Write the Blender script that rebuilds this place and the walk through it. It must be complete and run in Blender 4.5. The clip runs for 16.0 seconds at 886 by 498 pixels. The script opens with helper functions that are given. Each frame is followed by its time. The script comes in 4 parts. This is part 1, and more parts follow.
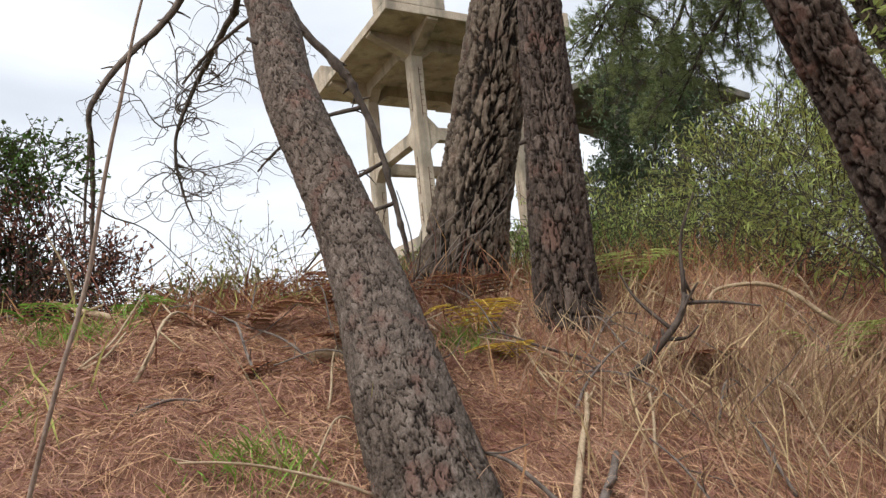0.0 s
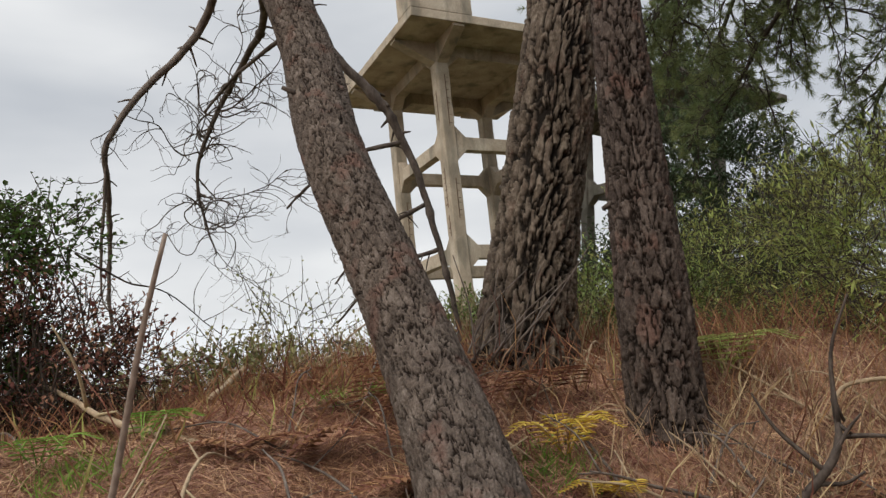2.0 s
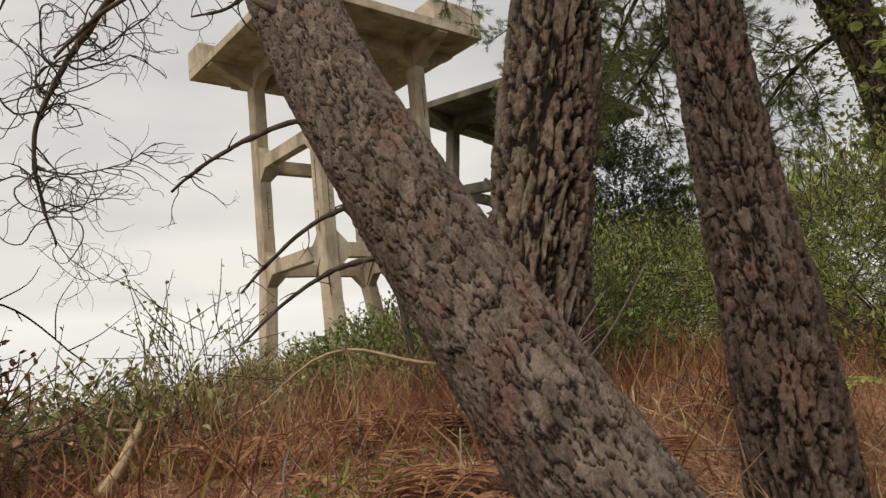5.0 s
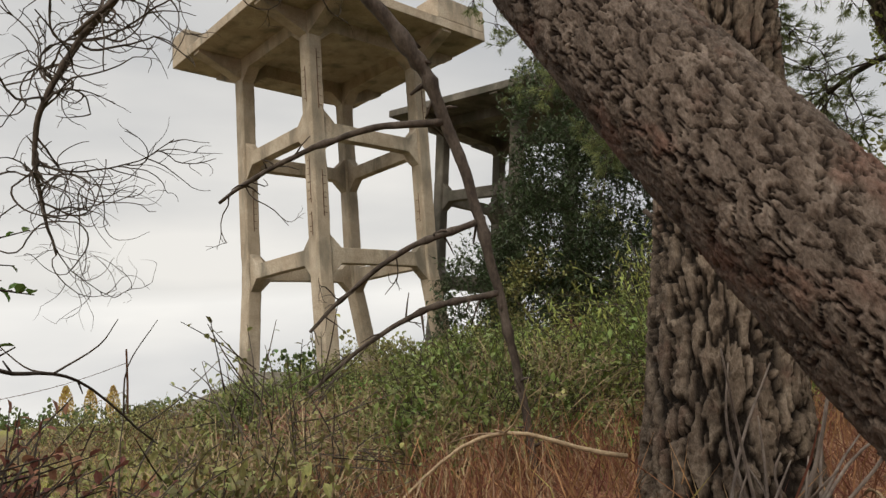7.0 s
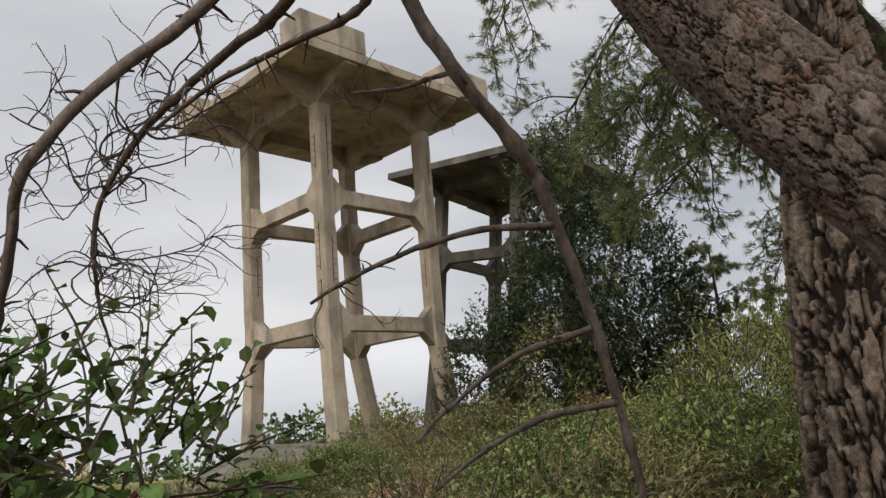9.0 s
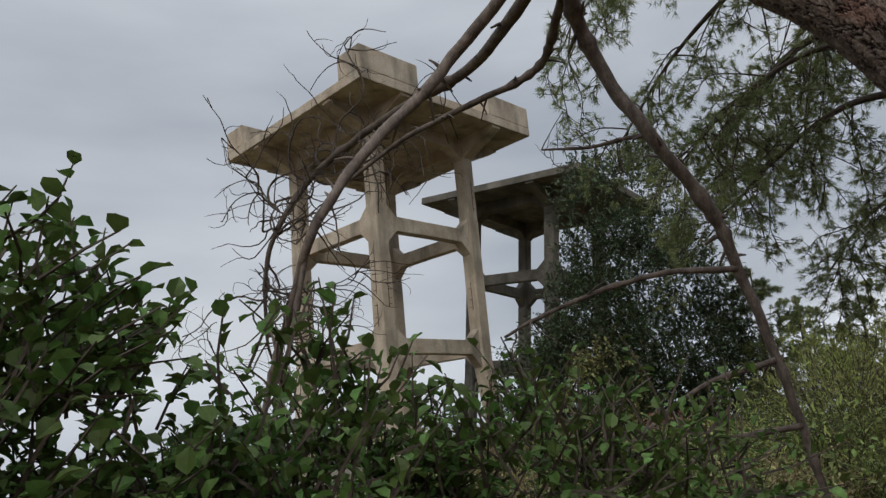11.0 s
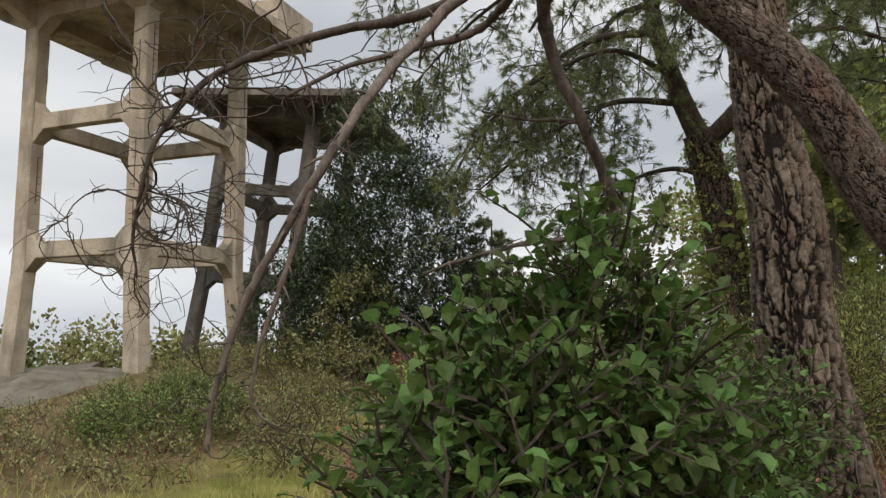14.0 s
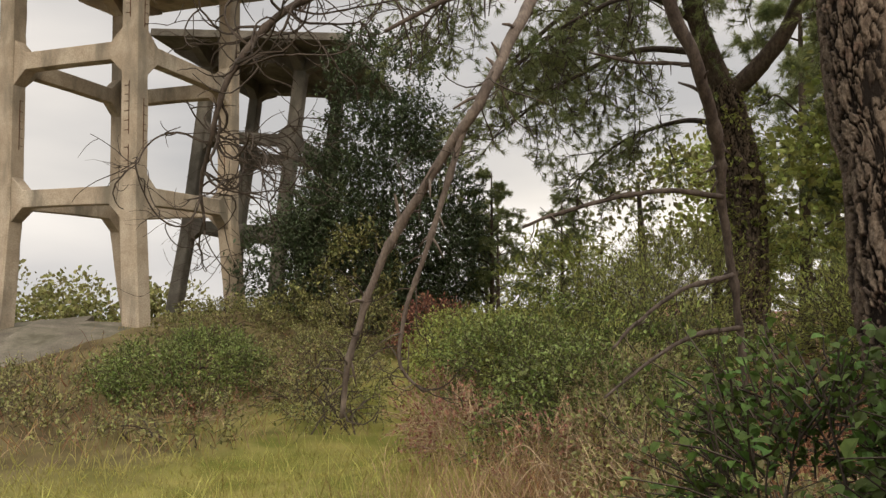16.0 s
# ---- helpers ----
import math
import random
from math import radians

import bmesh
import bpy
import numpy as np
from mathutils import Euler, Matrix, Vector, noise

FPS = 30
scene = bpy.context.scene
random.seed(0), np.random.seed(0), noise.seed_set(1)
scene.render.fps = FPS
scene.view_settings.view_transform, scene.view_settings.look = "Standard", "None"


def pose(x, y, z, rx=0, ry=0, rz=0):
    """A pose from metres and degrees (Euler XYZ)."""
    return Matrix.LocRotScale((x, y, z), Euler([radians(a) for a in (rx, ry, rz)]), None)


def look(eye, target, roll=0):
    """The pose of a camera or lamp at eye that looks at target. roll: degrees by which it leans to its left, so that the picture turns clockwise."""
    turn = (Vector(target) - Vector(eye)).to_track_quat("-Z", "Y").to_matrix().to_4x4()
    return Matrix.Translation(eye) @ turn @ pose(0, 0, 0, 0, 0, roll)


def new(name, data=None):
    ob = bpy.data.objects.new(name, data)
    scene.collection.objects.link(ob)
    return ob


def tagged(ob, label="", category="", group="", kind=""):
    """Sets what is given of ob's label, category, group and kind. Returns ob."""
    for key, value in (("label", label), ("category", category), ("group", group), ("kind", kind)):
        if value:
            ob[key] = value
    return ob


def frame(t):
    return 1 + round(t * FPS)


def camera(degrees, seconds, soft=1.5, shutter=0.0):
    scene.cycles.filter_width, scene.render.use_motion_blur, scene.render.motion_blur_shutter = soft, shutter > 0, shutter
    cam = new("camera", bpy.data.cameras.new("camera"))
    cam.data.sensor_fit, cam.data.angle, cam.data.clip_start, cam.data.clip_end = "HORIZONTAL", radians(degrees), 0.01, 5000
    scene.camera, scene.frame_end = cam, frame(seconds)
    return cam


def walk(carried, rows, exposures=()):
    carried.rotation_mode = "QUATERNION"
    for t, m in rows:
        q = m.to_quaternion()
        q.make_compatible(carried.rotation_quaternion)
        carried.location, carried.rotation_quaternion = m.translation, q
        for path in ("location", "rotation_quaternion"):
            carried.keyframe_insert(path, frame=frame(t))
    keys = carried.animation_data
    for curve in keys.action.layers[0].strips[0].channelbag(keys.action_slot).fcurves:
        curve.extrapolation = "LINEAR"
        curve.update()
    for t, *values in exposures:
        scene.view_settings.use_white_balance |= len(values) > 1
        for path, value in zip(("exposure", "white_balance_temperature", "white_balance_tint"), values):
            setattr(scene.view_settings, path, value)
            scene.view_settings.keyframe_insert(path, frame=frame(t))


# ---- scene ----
cam = camera(64.3, 16.0, soft=1.4)
PATH = [
    (0, (-7.985, -15.236, 1.75), (-7.046, -13.507, 2.11), -6.0),
    (0.5, (-7.968, -15.026, 1.9), (-7.068, -13.276, 2.258), -6.2),
    (1, (-8.033, -14.792, 2.074), (-7.155, -13.031, 2.434), -6.1),
    (1.5, (-7.984, -14.77, 2.24), (-7.108, -13.01, 2.605), -6.1),
    (2, (-7.924, -14.703, 2.289), (-7.031, -12.95, 2.646), -6.0),
    (2.5, (-7.889, -14.521, 2.264), (-6.975, -12.778, 2.621), -6.0),
    (3, (-7.888, -14.233, 2.239), (-6.929, -12.515, 2.596), -5.6),
    (5.5, (-8.051, -13.161, 2.689), (-6.731, -11.687, 2.978), -5.77),
    (6, (-8.085, -12.916, 2.749), (-6.751, -11.454, 3.036), -5.52),
    (6.5, (-8.086, -12.677, 2.933), (-6.742, -11.223, 3.214), -5.74),
    (7, (-8.14, -12.32, 2.98), (-6.78, -10.883, 3.272), -4.33),
    (7.5, (-8.298, -12.153, 3.112), (-6.934, -10.719, 3.396), -5.7),
    (8, (-8.411, -12.023, 3.218), (-7.038, -10.598, 3.512), -6.02),
    (8.5, (-8.524, -11.927, 3.273), (-7.135, -10.53, 3.62), -4.91),
    (9, (-8.578, -11.838, 3.304), (-7.185, -10.472, 3.741), -5.01),
    (11.5, (-10.027, -11.303, 3.524), (-8.641, -9.948, 4.016), -5.1),
    (12, (-10.261, -11.183, 3.646), (-8.876, -9.824, 4.13), -4.7),
    (12.5, (-10.509, -10.981, 3.461), (-9.081, -9.66, 3.927), -4.1),
    (13, (-10.649, -10.796, 3.423), (-9.038, -9.669, 3.789), -3.7),
    (13.5, (-10.713, -10.493, 3.447), (-8.924, -9.639, 3.708), -1.6),
    (13.7, (-10.695, -10.402, 3.512), (-8.869, -9.625, 3.758), -0.5),
    (14, (-10.781, -10.373, 3.582), (-8.916, -9.683, 3.801), -0.2),
    (14.5, (-10.875, -10.134, 3.63), (-8.986, -9.505, 3.819), 0.1),
    (15, (-10.795, -9.873, 3.582), (-8.894, -9.271, 3.745), 0.2),
    (15.5, (-10.753, -9.644, 3.561), (-8.849, -9.045, 3.683), -0.0),
    (16, (-10.82, -9.43, 3.605), (-8.912, -8.836, 3.688), -0.2),
]
EXPOSURES = [(0.0, 0.75, 6600, 9), (1.0, 0.35, 6400, 8), (1.5, 0.22, 6400, 8), (2.0, 0.22, 6850, 9), (2.5, 0.17, 7450, 11), (3.0, 0.15, 7600, 12), (5.5, 0.25, 7700, 9), (7.0, 0.2, 7400, 9.5),
             (9.0, 0.1, 6900, 11), (11.5, -0.25, 6300, 8), (12.5, -0.25, 6150, 7), (13.5, 0.06, 6250, 7), (14.0, 0.22, 6900, 9), (14.5, 0.2, 7600, 12), (16.0, 0.25, 7800, 12)]
walk(cam, [(t, look(eye, target, roll)) for t, eye, target, roll in PATH], EXPOSURES)

# ---- light: an overcast sky with soft grey banks of cloud, and a weak wide sun ----
SUN_ELEV, SUN_AZ = radians(38), radians(250)
world = bpy.data.worlds.new("overcast_sky")
scene.world = world
world.use_nodes = True
wn = world.node_tree.nodes
wl = world.node_tree.links
wn.clear()
w_out = wn.new("ShaderNodeOutputWorld")
w_bg = wn.new("ShaderNodeBackground")
w_sky = wn.new("ShaderNodeTexSky")
w_sky.sky_type, w_sky.sun_disc = "NISHITA", False
w_sky.sun_elevation, w_sky.sun_rotation = SUN_ELEV, SUN_AZ
w_sky.air_density, w_sky.dust_density = 1.0, 4.0
w_co = wn.new("ShaderNodeTexCoord")
w_map = wn.new("ShaderNodeMapping")
w_map.inputs["Scale"].default_value = (1.0, 1.0, 3.6)
w_noise = wn.new("ShaderNodeTexNoise")
w_noise.inputs["Scale"].default_value = 1.7
w_noise.inputs["Detail"].default_value = 5.0
w_noise.inputs["Roughness"].default_value = 0.42
w_ramp = wn.new("ShaderNodeValToRGB")
w_ramp.color_ramp.elements[0].position, w_ramp.color_ramp.elements[0].color = 0.36, (4.6, 5.0, 5.7, 1)
w_ramp.color_ramp.elements[1].position, w_ramp.color_ramp.elements[1].color = 0.66, (7.6, 7.9, 8.4, 1)
w_mix = wn.new("ShaderNodeMixRGB")
w_mix.inputs["Fac"].default_value = 0.93
wl.new(w_co.outputs["Generated"], w_map.inputs["Vector"])
wl.new(w_map.outputs["Vector"], w_noise.inputs["Vector"])
wl.new(w_noise.outputs["Fac"], w_ramp.inputs["Fac"])
wl.new(w_sky.outputs["Color"], w_mix.inputs["Color1"])
wl.new(w_ramp.outputs["Color"], w_mix.inputs["Color2"])
# an overcast sky is brighter overhead than towards the horizon
w_sep = wn.new("ShaderNodeSeparateXYZ")
wl.new(w_co.outputs["Generated"], w_sep.inputs["Vector"])
w_up = wn.new("ShaderNodeMapRange")
w_up.inputs["From Min"].default_value, w_up.inputs["From Max"].default_value = 0.55, 0.95
w_up.inputs["To Min"].default_value, w_up.inputs["To Max"].default_value = 1.0, 3.0
wl.new(w_sep.outputs["Z"], w_up.inputs["Value"])
w_mul = wn.new("ShaderNodeMixRGB")
w_mul.blend_type = "MULTIPLY"
w_mul.inputs["Fac"].default_value = 1.0
wl.new(w_mix.outputs["Color"], w_mul.inputs["Color1"])
# the cloud bank ends in a paler strip above the horizon
w_base = wn.new("ShaderNodeMath")
w_base.operation = "MULTIPLY_ADD"
w_base.inputs[1].default_value = 0.05
wl.new(w_noise.outputs["Fac"], w_base.inputs[0])
wl.new(w_sep.outputs["Z"], w_base.inputs[2])
w_strip = wn.new("ShaderNodeMapRange")
w_strip.inputs["From Min"].default_value, w_strip.inputs["From Max"].default_value = 0.118, 0.142
w_strip.inputs["To Min"].default_value, w_strip.inputs["To Max"].default_value = 1.16, 0.97
wl.new(w_base.outputs["Value"], w_strip.inputs["Value"])
w_both = wn.new("ShaderNodeMath")
w_both.operation = "MULTIPLY"
wl.new(w_up.outputs["Result"], w_both.inputs[0])
wl.new(w_strip.outputs["Result"], w_both.inputs[1])
wl.new(w_both.outputs["Value"], w_mul.inputs["Color2"])
wl.new(w_mul.outputs["Color"], w_bg.inputs["Color"])
w_bg.inputs["Strength"].default_value = 0.10
wl.new(w_bg.outputs["Background"], w_out.inputs["Surface"])

sun_data = bpy.data.lights.new("sun", "SUN")
sun_data.energy, sun_data.angle, sun_data.color = 1.5, radians(25), (1.0, 0.95, 0.88)
sun = new("sun", sun_data)
sun.matrix_world = look((-30, -18, 30), (0, 0, 0))

# ---- materials ----
def mat(name, colors, scale=6.0, rough=0.85, bump=0.25, fine=60.0, stretch=(1, 1, 1), spec=0.25, vary=0.0, translucent=0.0, island=False, stain=None):
    """A surface with blotches at one scale, grain at a finer one, and relief."""
    m = bpy.data.materials.new(name)
    m.use_nodes = True
    n, l = m.node_tree.nodes, m.node_tree.links
    b = n["Principled BSDF"]
    b.inputs["Roughness"].default_value = rough
    b.inputs["Specular IOR Level"].default_value = spec
    co = n.new("ShaderNodeTexCoord")
    mp = n.new("ShaderNodeMapping")
    mp.inputs["Scale"].default_value = stretch
    l.new(co.outputs["Object"], mp.inputs["Vector"])
    big = n.new("ShaderNodeTexNoise")
    big.inputs["Scale"].default_value, big.inputs["Detail"].default_value, big.inputs["Roughness"].default_value = scale, 6, 0.6
    small = n.new("ShaderNodeTexNoise")
    small.inputs["Scale"].default_value, small.inputs["Detail"].default_value = fine, 4
    l.new(mp.outputs["Vector"], big.inputs["Vector"])
    l.new(mp.outputs["Vector"], small.inputs["Vector"])
    ramp = n.new("ShaderNodeValToRGB")
    ramp.color_ramp.elements[0].position = 0.3
    ramp.color_ramp.elements[-1].position = 0.7
    for k, c in enumerate(colors):
        if k == 0:
            ramp.color_ramp.elements[0].color = (*c, 1)
        elif k == len(colors) - 1:
            ramp.color_ramp.elements[-1].color = (*c, 1)
        else:
            ramp.color_ramp.elements.new(0.3 + 0.4 * k / (len(colors) - 1)).color = (*c, 1)
    l.new(big.outputs["Fac"], ramp.inputs["Fac"])
    grain = n.new("ShaderNodeMixRGB")
    grain.blend_type = "OVERLAY"
    grain.inputs["Fac"].default_value = 0.55
    l.new(ramp.outputs["Color"], grain.inputs["Color1"])
    l.new(small.outputs["Fac"], grain.inputs["Color2"])
    last = grain.outputs["Color"]
    if stain:
        tint, s_scale, s_stretch, amount = stain
        smp = n.new("ShaderNodeMapping")
        smp.inputs["Scale"].default_value = s_stretch
        l.new(co.outputs["Object"], smp.inputs["Vector"])
        st = n.new("ShaderNodeTexNoise")
        st.inputs["Scale"].default_value, st.inputs["Detail"].default_value = s_scale, 7
        l.new(smp.outputs["Vector"], st.inputs["Vector"])
        sr = n.new("ShaderNodeMapRange")
        sr.inputs["From Min"].default_value, sr.inputs["From Max"].default_value, sr.inputs["To Max"].default_value = 0.5, 0.68, amount
        l.new(st.outputs["Fac"], sr.inputs["Value"])
        sm = n.new("ShaderNodeMixRGB")
        sm.inputs["Color2"].default_value = (*tint, 1)
        l.new(sr.outputs["Result"], sm.inputs["Fac"])
        l.new(last, sm.inputs["Color1"])
        last = sm.outputs["Color"]
    if vary:
        hsv = n.new("ShaderNodeHueSaturation")
        mr = n.new("ShaderNodeMapRange")
        mr.inputs["To Min"].default_value, mr.inputs["To Max"].default_value = 1 - vary, 1 + vary
        if island:
            g = n.new("ShaderNodeNewGeometry")
            l.new(g.outputs["Random Per Island"], mr.inputs["Value"])
            mh = n.new("ShaderNodeMapRange")
            mh.inputs["To Min"].default_value, mh.inputs["To Max"].default_value = 0.47, 0.52
            l.new(g.outputs["Random Per Island"], mh.inputs["Value"])
            l.new(mh.outputs["Result"], hsv.inputs["Hue"])
        else:
            g = n.new("ShaderNodeObjectInfo")
            l.new(g.outputs["Random"], mr.inputs["Value"])
        l.new(mr.outputs["Result"], hsv.inputs["Value"])
        l.new(last, hsv.inputs["Color"])
        last = hsv.outputs["Color"]
    l.new(last, b.inputs["Base Color"])
    if bump:
        bp = n.new("ShaderNodeBump")
        bp.inputs["Strength"].default_value, bp.inputs["Distance"].default_value = bump, 0.01
        l.new(small.outputs["Fac"], bp.inputs["Height"])
        l.new(bp.outputs["Normal"], b.inputs["Normal"])
    if translucent:
        tr = n.new("ShaderNodeBsdfTranslucent")
        mx = n.new("ShaderNodeMixShader")
        mx.inputs["Fac"].default_value = translucent
        l.new(last, tr.inputs["Color"])
        l.new(b.outputs["BSDF"], mx.inputs[1])
        l.new(tr.outputs["BSDF"], mx.inputs[2])
        l.new(mx.outputs["Shader"], n["Material Output"].inputs["Surface"])
    return m


def ground_material():
    """Red pine litter on the bank, which gives way to short grass on the flat behind it."""
    m = mat("litter_and_grass", [(0.09, 0.047, 0.032), (0.19, 0.098, 0.064), (0.3, 0.165, 0.108)], 2.6, 0.95, 0.8, 90.0, spec=0.1)
    n, l = m.node_tree.nodes, m.node_tree.links
    b = n["Principled BSDF"]
    old = b.inputs["Base Color"].links[0].from_socket
    co = n.new("ShaderNodeTexCoord")
    sep = n.new("ShaderNodeSeparateXYZ")
    l.new(co.outputs["Object"], sep.inputs["Vector"])
    ed = n.new("ShaderNodeTexNoise")
    ed.inputs["Scale"].default_value, ed.inputs["Detail"].default_value = 0.9, 6
    l.new(co.outputs["Object"], ed.inputs["Vector"])
    add = n.new("ShaderNodeMath")
    add.operation = "MULTIPLY_ADD"
    add.inputs[1].default_value, add.inputs[2].default_value = 4.0, -2.0
    l.new(ed.outputs["Fac"], add.inputs[0])
    sm = n.new("ShaderNodeMath")
    l.new(sep.outputs["Y"], sm.inputs[0])
    l.new(add.outputs["Value"], sm.inputs[1])
    mr = n.new("ShaderNodeMapRange")
    mr.inputs["From Min"].default_value, mr.inputs["From Max"].default_value = -9.6, -7.4
    l.new(sm.outputs["Value"], mr.inputs["Value"])
    gn = n.new("ShaderNodeTexNoise")
    gn.inputs["Scale"].default_value, gn.inputs["Detail"].default_value = 2.2, 8
    l.new(co.outputs["Object"], gn.inputs["Vector"])
    gr = n.new("ShaderNodeValToRGB")
    gr.color_ramp.elements[0].position, gr.color_ramp.elements[0].color = 0.35, (0.12, 0.13, 0.03, 1)
    gr.color_ramp.elements[1].position, gr.color_ramp.elements[1].color = 0.7, (0.26, 0.23, 0.08, 1)
    l.new(gn.outputs["Fac"], gr.inputs["Fac"])
    mx = n.new("ShaderNodeMixRGB")
    l.new(mr.outputs["Result"], mx.inputs["Fac"])
    l.new(old, mx.inputs["Color1"])
    l.new(gr.outputs["Color"], mx.inputs["Color2"])
    hr = n.new("ShaderNodeValToRGB")
    hr.color_ramp.elements[0].position, hr.color_ramp.elements[0].color = 0.3, (0.075, 0.055, 0.03, 1)
    hr.color_ramp.elements[1].position, hr.color_ramp.elements[1].color = 0.72, (0.17, 0.14, 0.07, 1)
    l.new(gn.outputs["Fac"], hr.inputs["Fac"])
    inn, out = n.new("ShaderNodeMapRange"), n.new("ShaderNodeMapRange")
    inn.inputs["From Min"].default_value, inn.inputs["From Max"].default_value = -5.6, -4.0
    out.inputs["From Min"].default_value, out.inputs["From Max"].default_value = 110.0, 60.0
    l.new(sm.outputs["Value"], inn.inputs["Value"])
    l.new(sep.outputs["Y"], out.inputs["Value"])
    both = n.new("ShaderNodeMath")
    both.operation = "MULTIPLY"
    l.new(inn.outputs["Result"], both.inputs[0])
    l.new(out.outputs["Result"], both.inputs[1])
    heath = n.new("ShaderNodeMixRGB")
    l.new(both.outputs["Value"], heath.inputs["Fac"])
    l.new(mx.outputs["Color"], heath.inputs["Color1"])
    l.new(hr.outputs["Color"], heath.inputs["Color2"])
    l.new(heath.outputs["Color"], b.inputs["Base Color"])
    return m


GROUND = ground_material()
CONCRETE = mat("weathered_concrete", [(0.3, 0.245, 0.185), (0.4, 0.335, 0.26), (0.48, 0.42, 0.34)], 1.6, 0.9, 0.5, 45.0,
               stain=((0.16, 0.145, 0.115), 2.2, (1, 1, 0.3), 0.85), spec=0.2)
# the far tower's concrete, less than half as bright as the near tower's
CONCRETE_DARK = mat("dark_concrete", [(0.075, 0.068, 0.058), (0.13, 0.118, 0.1), (0.19, 0.175, 0.15)], 1.8, 0.92, 0.5, 45.0,
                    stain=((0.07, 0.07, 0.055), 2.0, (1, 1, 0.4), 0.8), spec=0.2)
CONCRETE_GREY = mat("grey_mossy_concrete", [(0.085, 0.076, 0.06), (0.15, 0.135, 0.108), (0.24, 0.215, 0.175)], 1.4, 0.92, 0.6, 40.0, stain=((0.07, 0.068, 0.045), 1.6, (1, 1, 1), 0.85), spec=0.2)
RUST = mat("rusty_steel", [(0.05, 0.025, 0.015), (0.12, 0.055, 0.03)], 20, 0.9, 0.3, 120)


def bark_material(name, colors, crack_shade, red):
    """Bark plates, each of its own tone; dark red-brown fissures with shade painted in."""
    m = mat(name, colors, 22, 0.9, 0.8, 170, (1, 1, 0.5), spec=0.15)
    n, l = m.node_tree.nodes, m.node_tree.links
    b = n["Principled BSDF"]
    old = b.inputs["Base Color"].links[0].from_socket
    tone = n.new("ShaderNodeAttribute")
    tone.attribute_name = "plate"
    mr = n.new("ShaderNodeMapRange")
    mr.inputs["To Min"].default_value, mr.inputs["To Max"].default_value = 0.62, 1.38
    l.new(tone.outputs["Fac"], mr.inputs["Value"])
    hsv = n.new("ShaderNodeHueSaturation")
    l.new(mr.outputs["Result"], hsv.inputs["Value"])
    # freshly flaked patches show the red under-bark
    co = n.new("ShaderNodeTexCoord")
    raw = n.new("ShaderNodeTexNoise")
    raw.inputs["Scale"].default_value, raw.inputs["Detail"].default_value = 7.0, 5
    l.new(co.outputs["Object"], raw.inputs["Vector"])
    rr = n.new("ShaderNodeMapRange")
    rr.inputs["From Min"].default_value, rr.inputs["From Max"].default_value, rr.inputs["To Max"].default_value = 0.56, 0.66, red
    l.new(raw.outputs["Fac"], rr.inputs["Value"])
    rm = n.new("ShaderNodeMixRGB")
    rm.inputs["Color2"].default_value = (0.15, 0.078, 0.06, 1)
    l.new(rr.outputs["Result"], rm.inputs["Fac"])
    l.new(old, rm.inputs["Color1"])
    l.new(rm.outputs["Color"], hsv.inputs["Color"])
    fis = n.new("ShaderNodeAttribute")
    fis.attribute_name = "fissure_shade"
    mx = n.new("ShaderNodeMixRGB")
    mx.inputs["Color2"].default_value = (*crack_shade, 1)
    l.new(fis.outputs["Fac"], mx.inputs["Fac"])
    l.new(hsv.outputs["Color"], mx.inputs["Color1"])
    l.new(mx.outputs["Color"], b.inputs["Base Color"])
    return m


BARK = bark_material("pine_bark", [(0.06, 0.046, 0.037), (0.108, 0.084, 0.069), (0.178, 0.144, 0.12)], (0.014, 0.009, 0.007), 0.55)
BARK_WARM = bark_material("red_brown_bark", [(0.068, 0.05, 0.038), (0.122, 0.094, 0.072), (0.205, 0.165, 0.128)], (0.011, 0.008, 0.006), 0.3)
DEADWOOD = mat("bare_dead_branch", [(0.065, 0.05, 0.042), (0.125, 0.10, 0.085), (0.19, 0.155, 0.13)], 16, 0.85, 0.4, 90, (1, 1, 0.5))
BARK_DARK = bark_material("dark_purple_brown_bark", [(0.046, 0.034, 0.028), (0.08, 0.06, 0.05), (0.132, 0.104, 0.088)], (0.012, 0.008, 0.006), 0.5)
DARKWOOD = mat("dark_dead_limb", [(0.035, 0.027, 0.022), (0.075, 0.058, 0.048), (0.12, 0.097, 0.08)], 16, 0.85, 0.4, 90, (1, 1, 0.5))
TWIG = mat("dark_twig", [(0.036, 0.028, 0.022), (0.08, 0.062, 0.05)], 18, 0.85, 0.2, 80)
PALE_STICK = mat("pale_dry_stick", [(0.22, 0.16, 0.10), (0.38, 0.29, 0.19)], 12, 0.85, 0.3, 90, vary=0.3, island=True)
DRY_STALK = mat("greyed_dry_stalk", [(0.22, 0.165, 0.13), (0.34, 0.27, 0.22)], 14, 0.85, 0.3, 90)
NEEDLE_LITTER = mat("dry_pine_needles", [(0.235, 0.112, 0.07), (0.43, 0.26, 0.168)], 4, 0.8, 0, 40, vary=0.5, island=True)
STRAW = mat("dry_straw", [(0.25, 0.165, 0.095), (0.44, 0.32, 0.2)], 3, 0.85, 0, 40, vary=0.35, island=True, translucent=0.15)
BRACKEN = mat("dead_bracken", [(0.17, 0.08, 0.045), (0.32, 0.165, 0.09)], 3, 0.9, 0, 40, vary=0.4, island=True, translucent=0.2)
GRASS = mat("green_grass", [(0.1, 0.2, 0.03), (0.22, 0.34, 0.065)], 3, 0.75, 0, 40, vary=0.3, island=True, translucent=0.3)
DRY_GRASS = mat("short_yellowed_grass", [(0.25, 0.25, 0.07), (0.42, 0.38, 0.14)], 1.2, 0.8, 0, 40, vary=0.3, island=True, translucent=0.25)
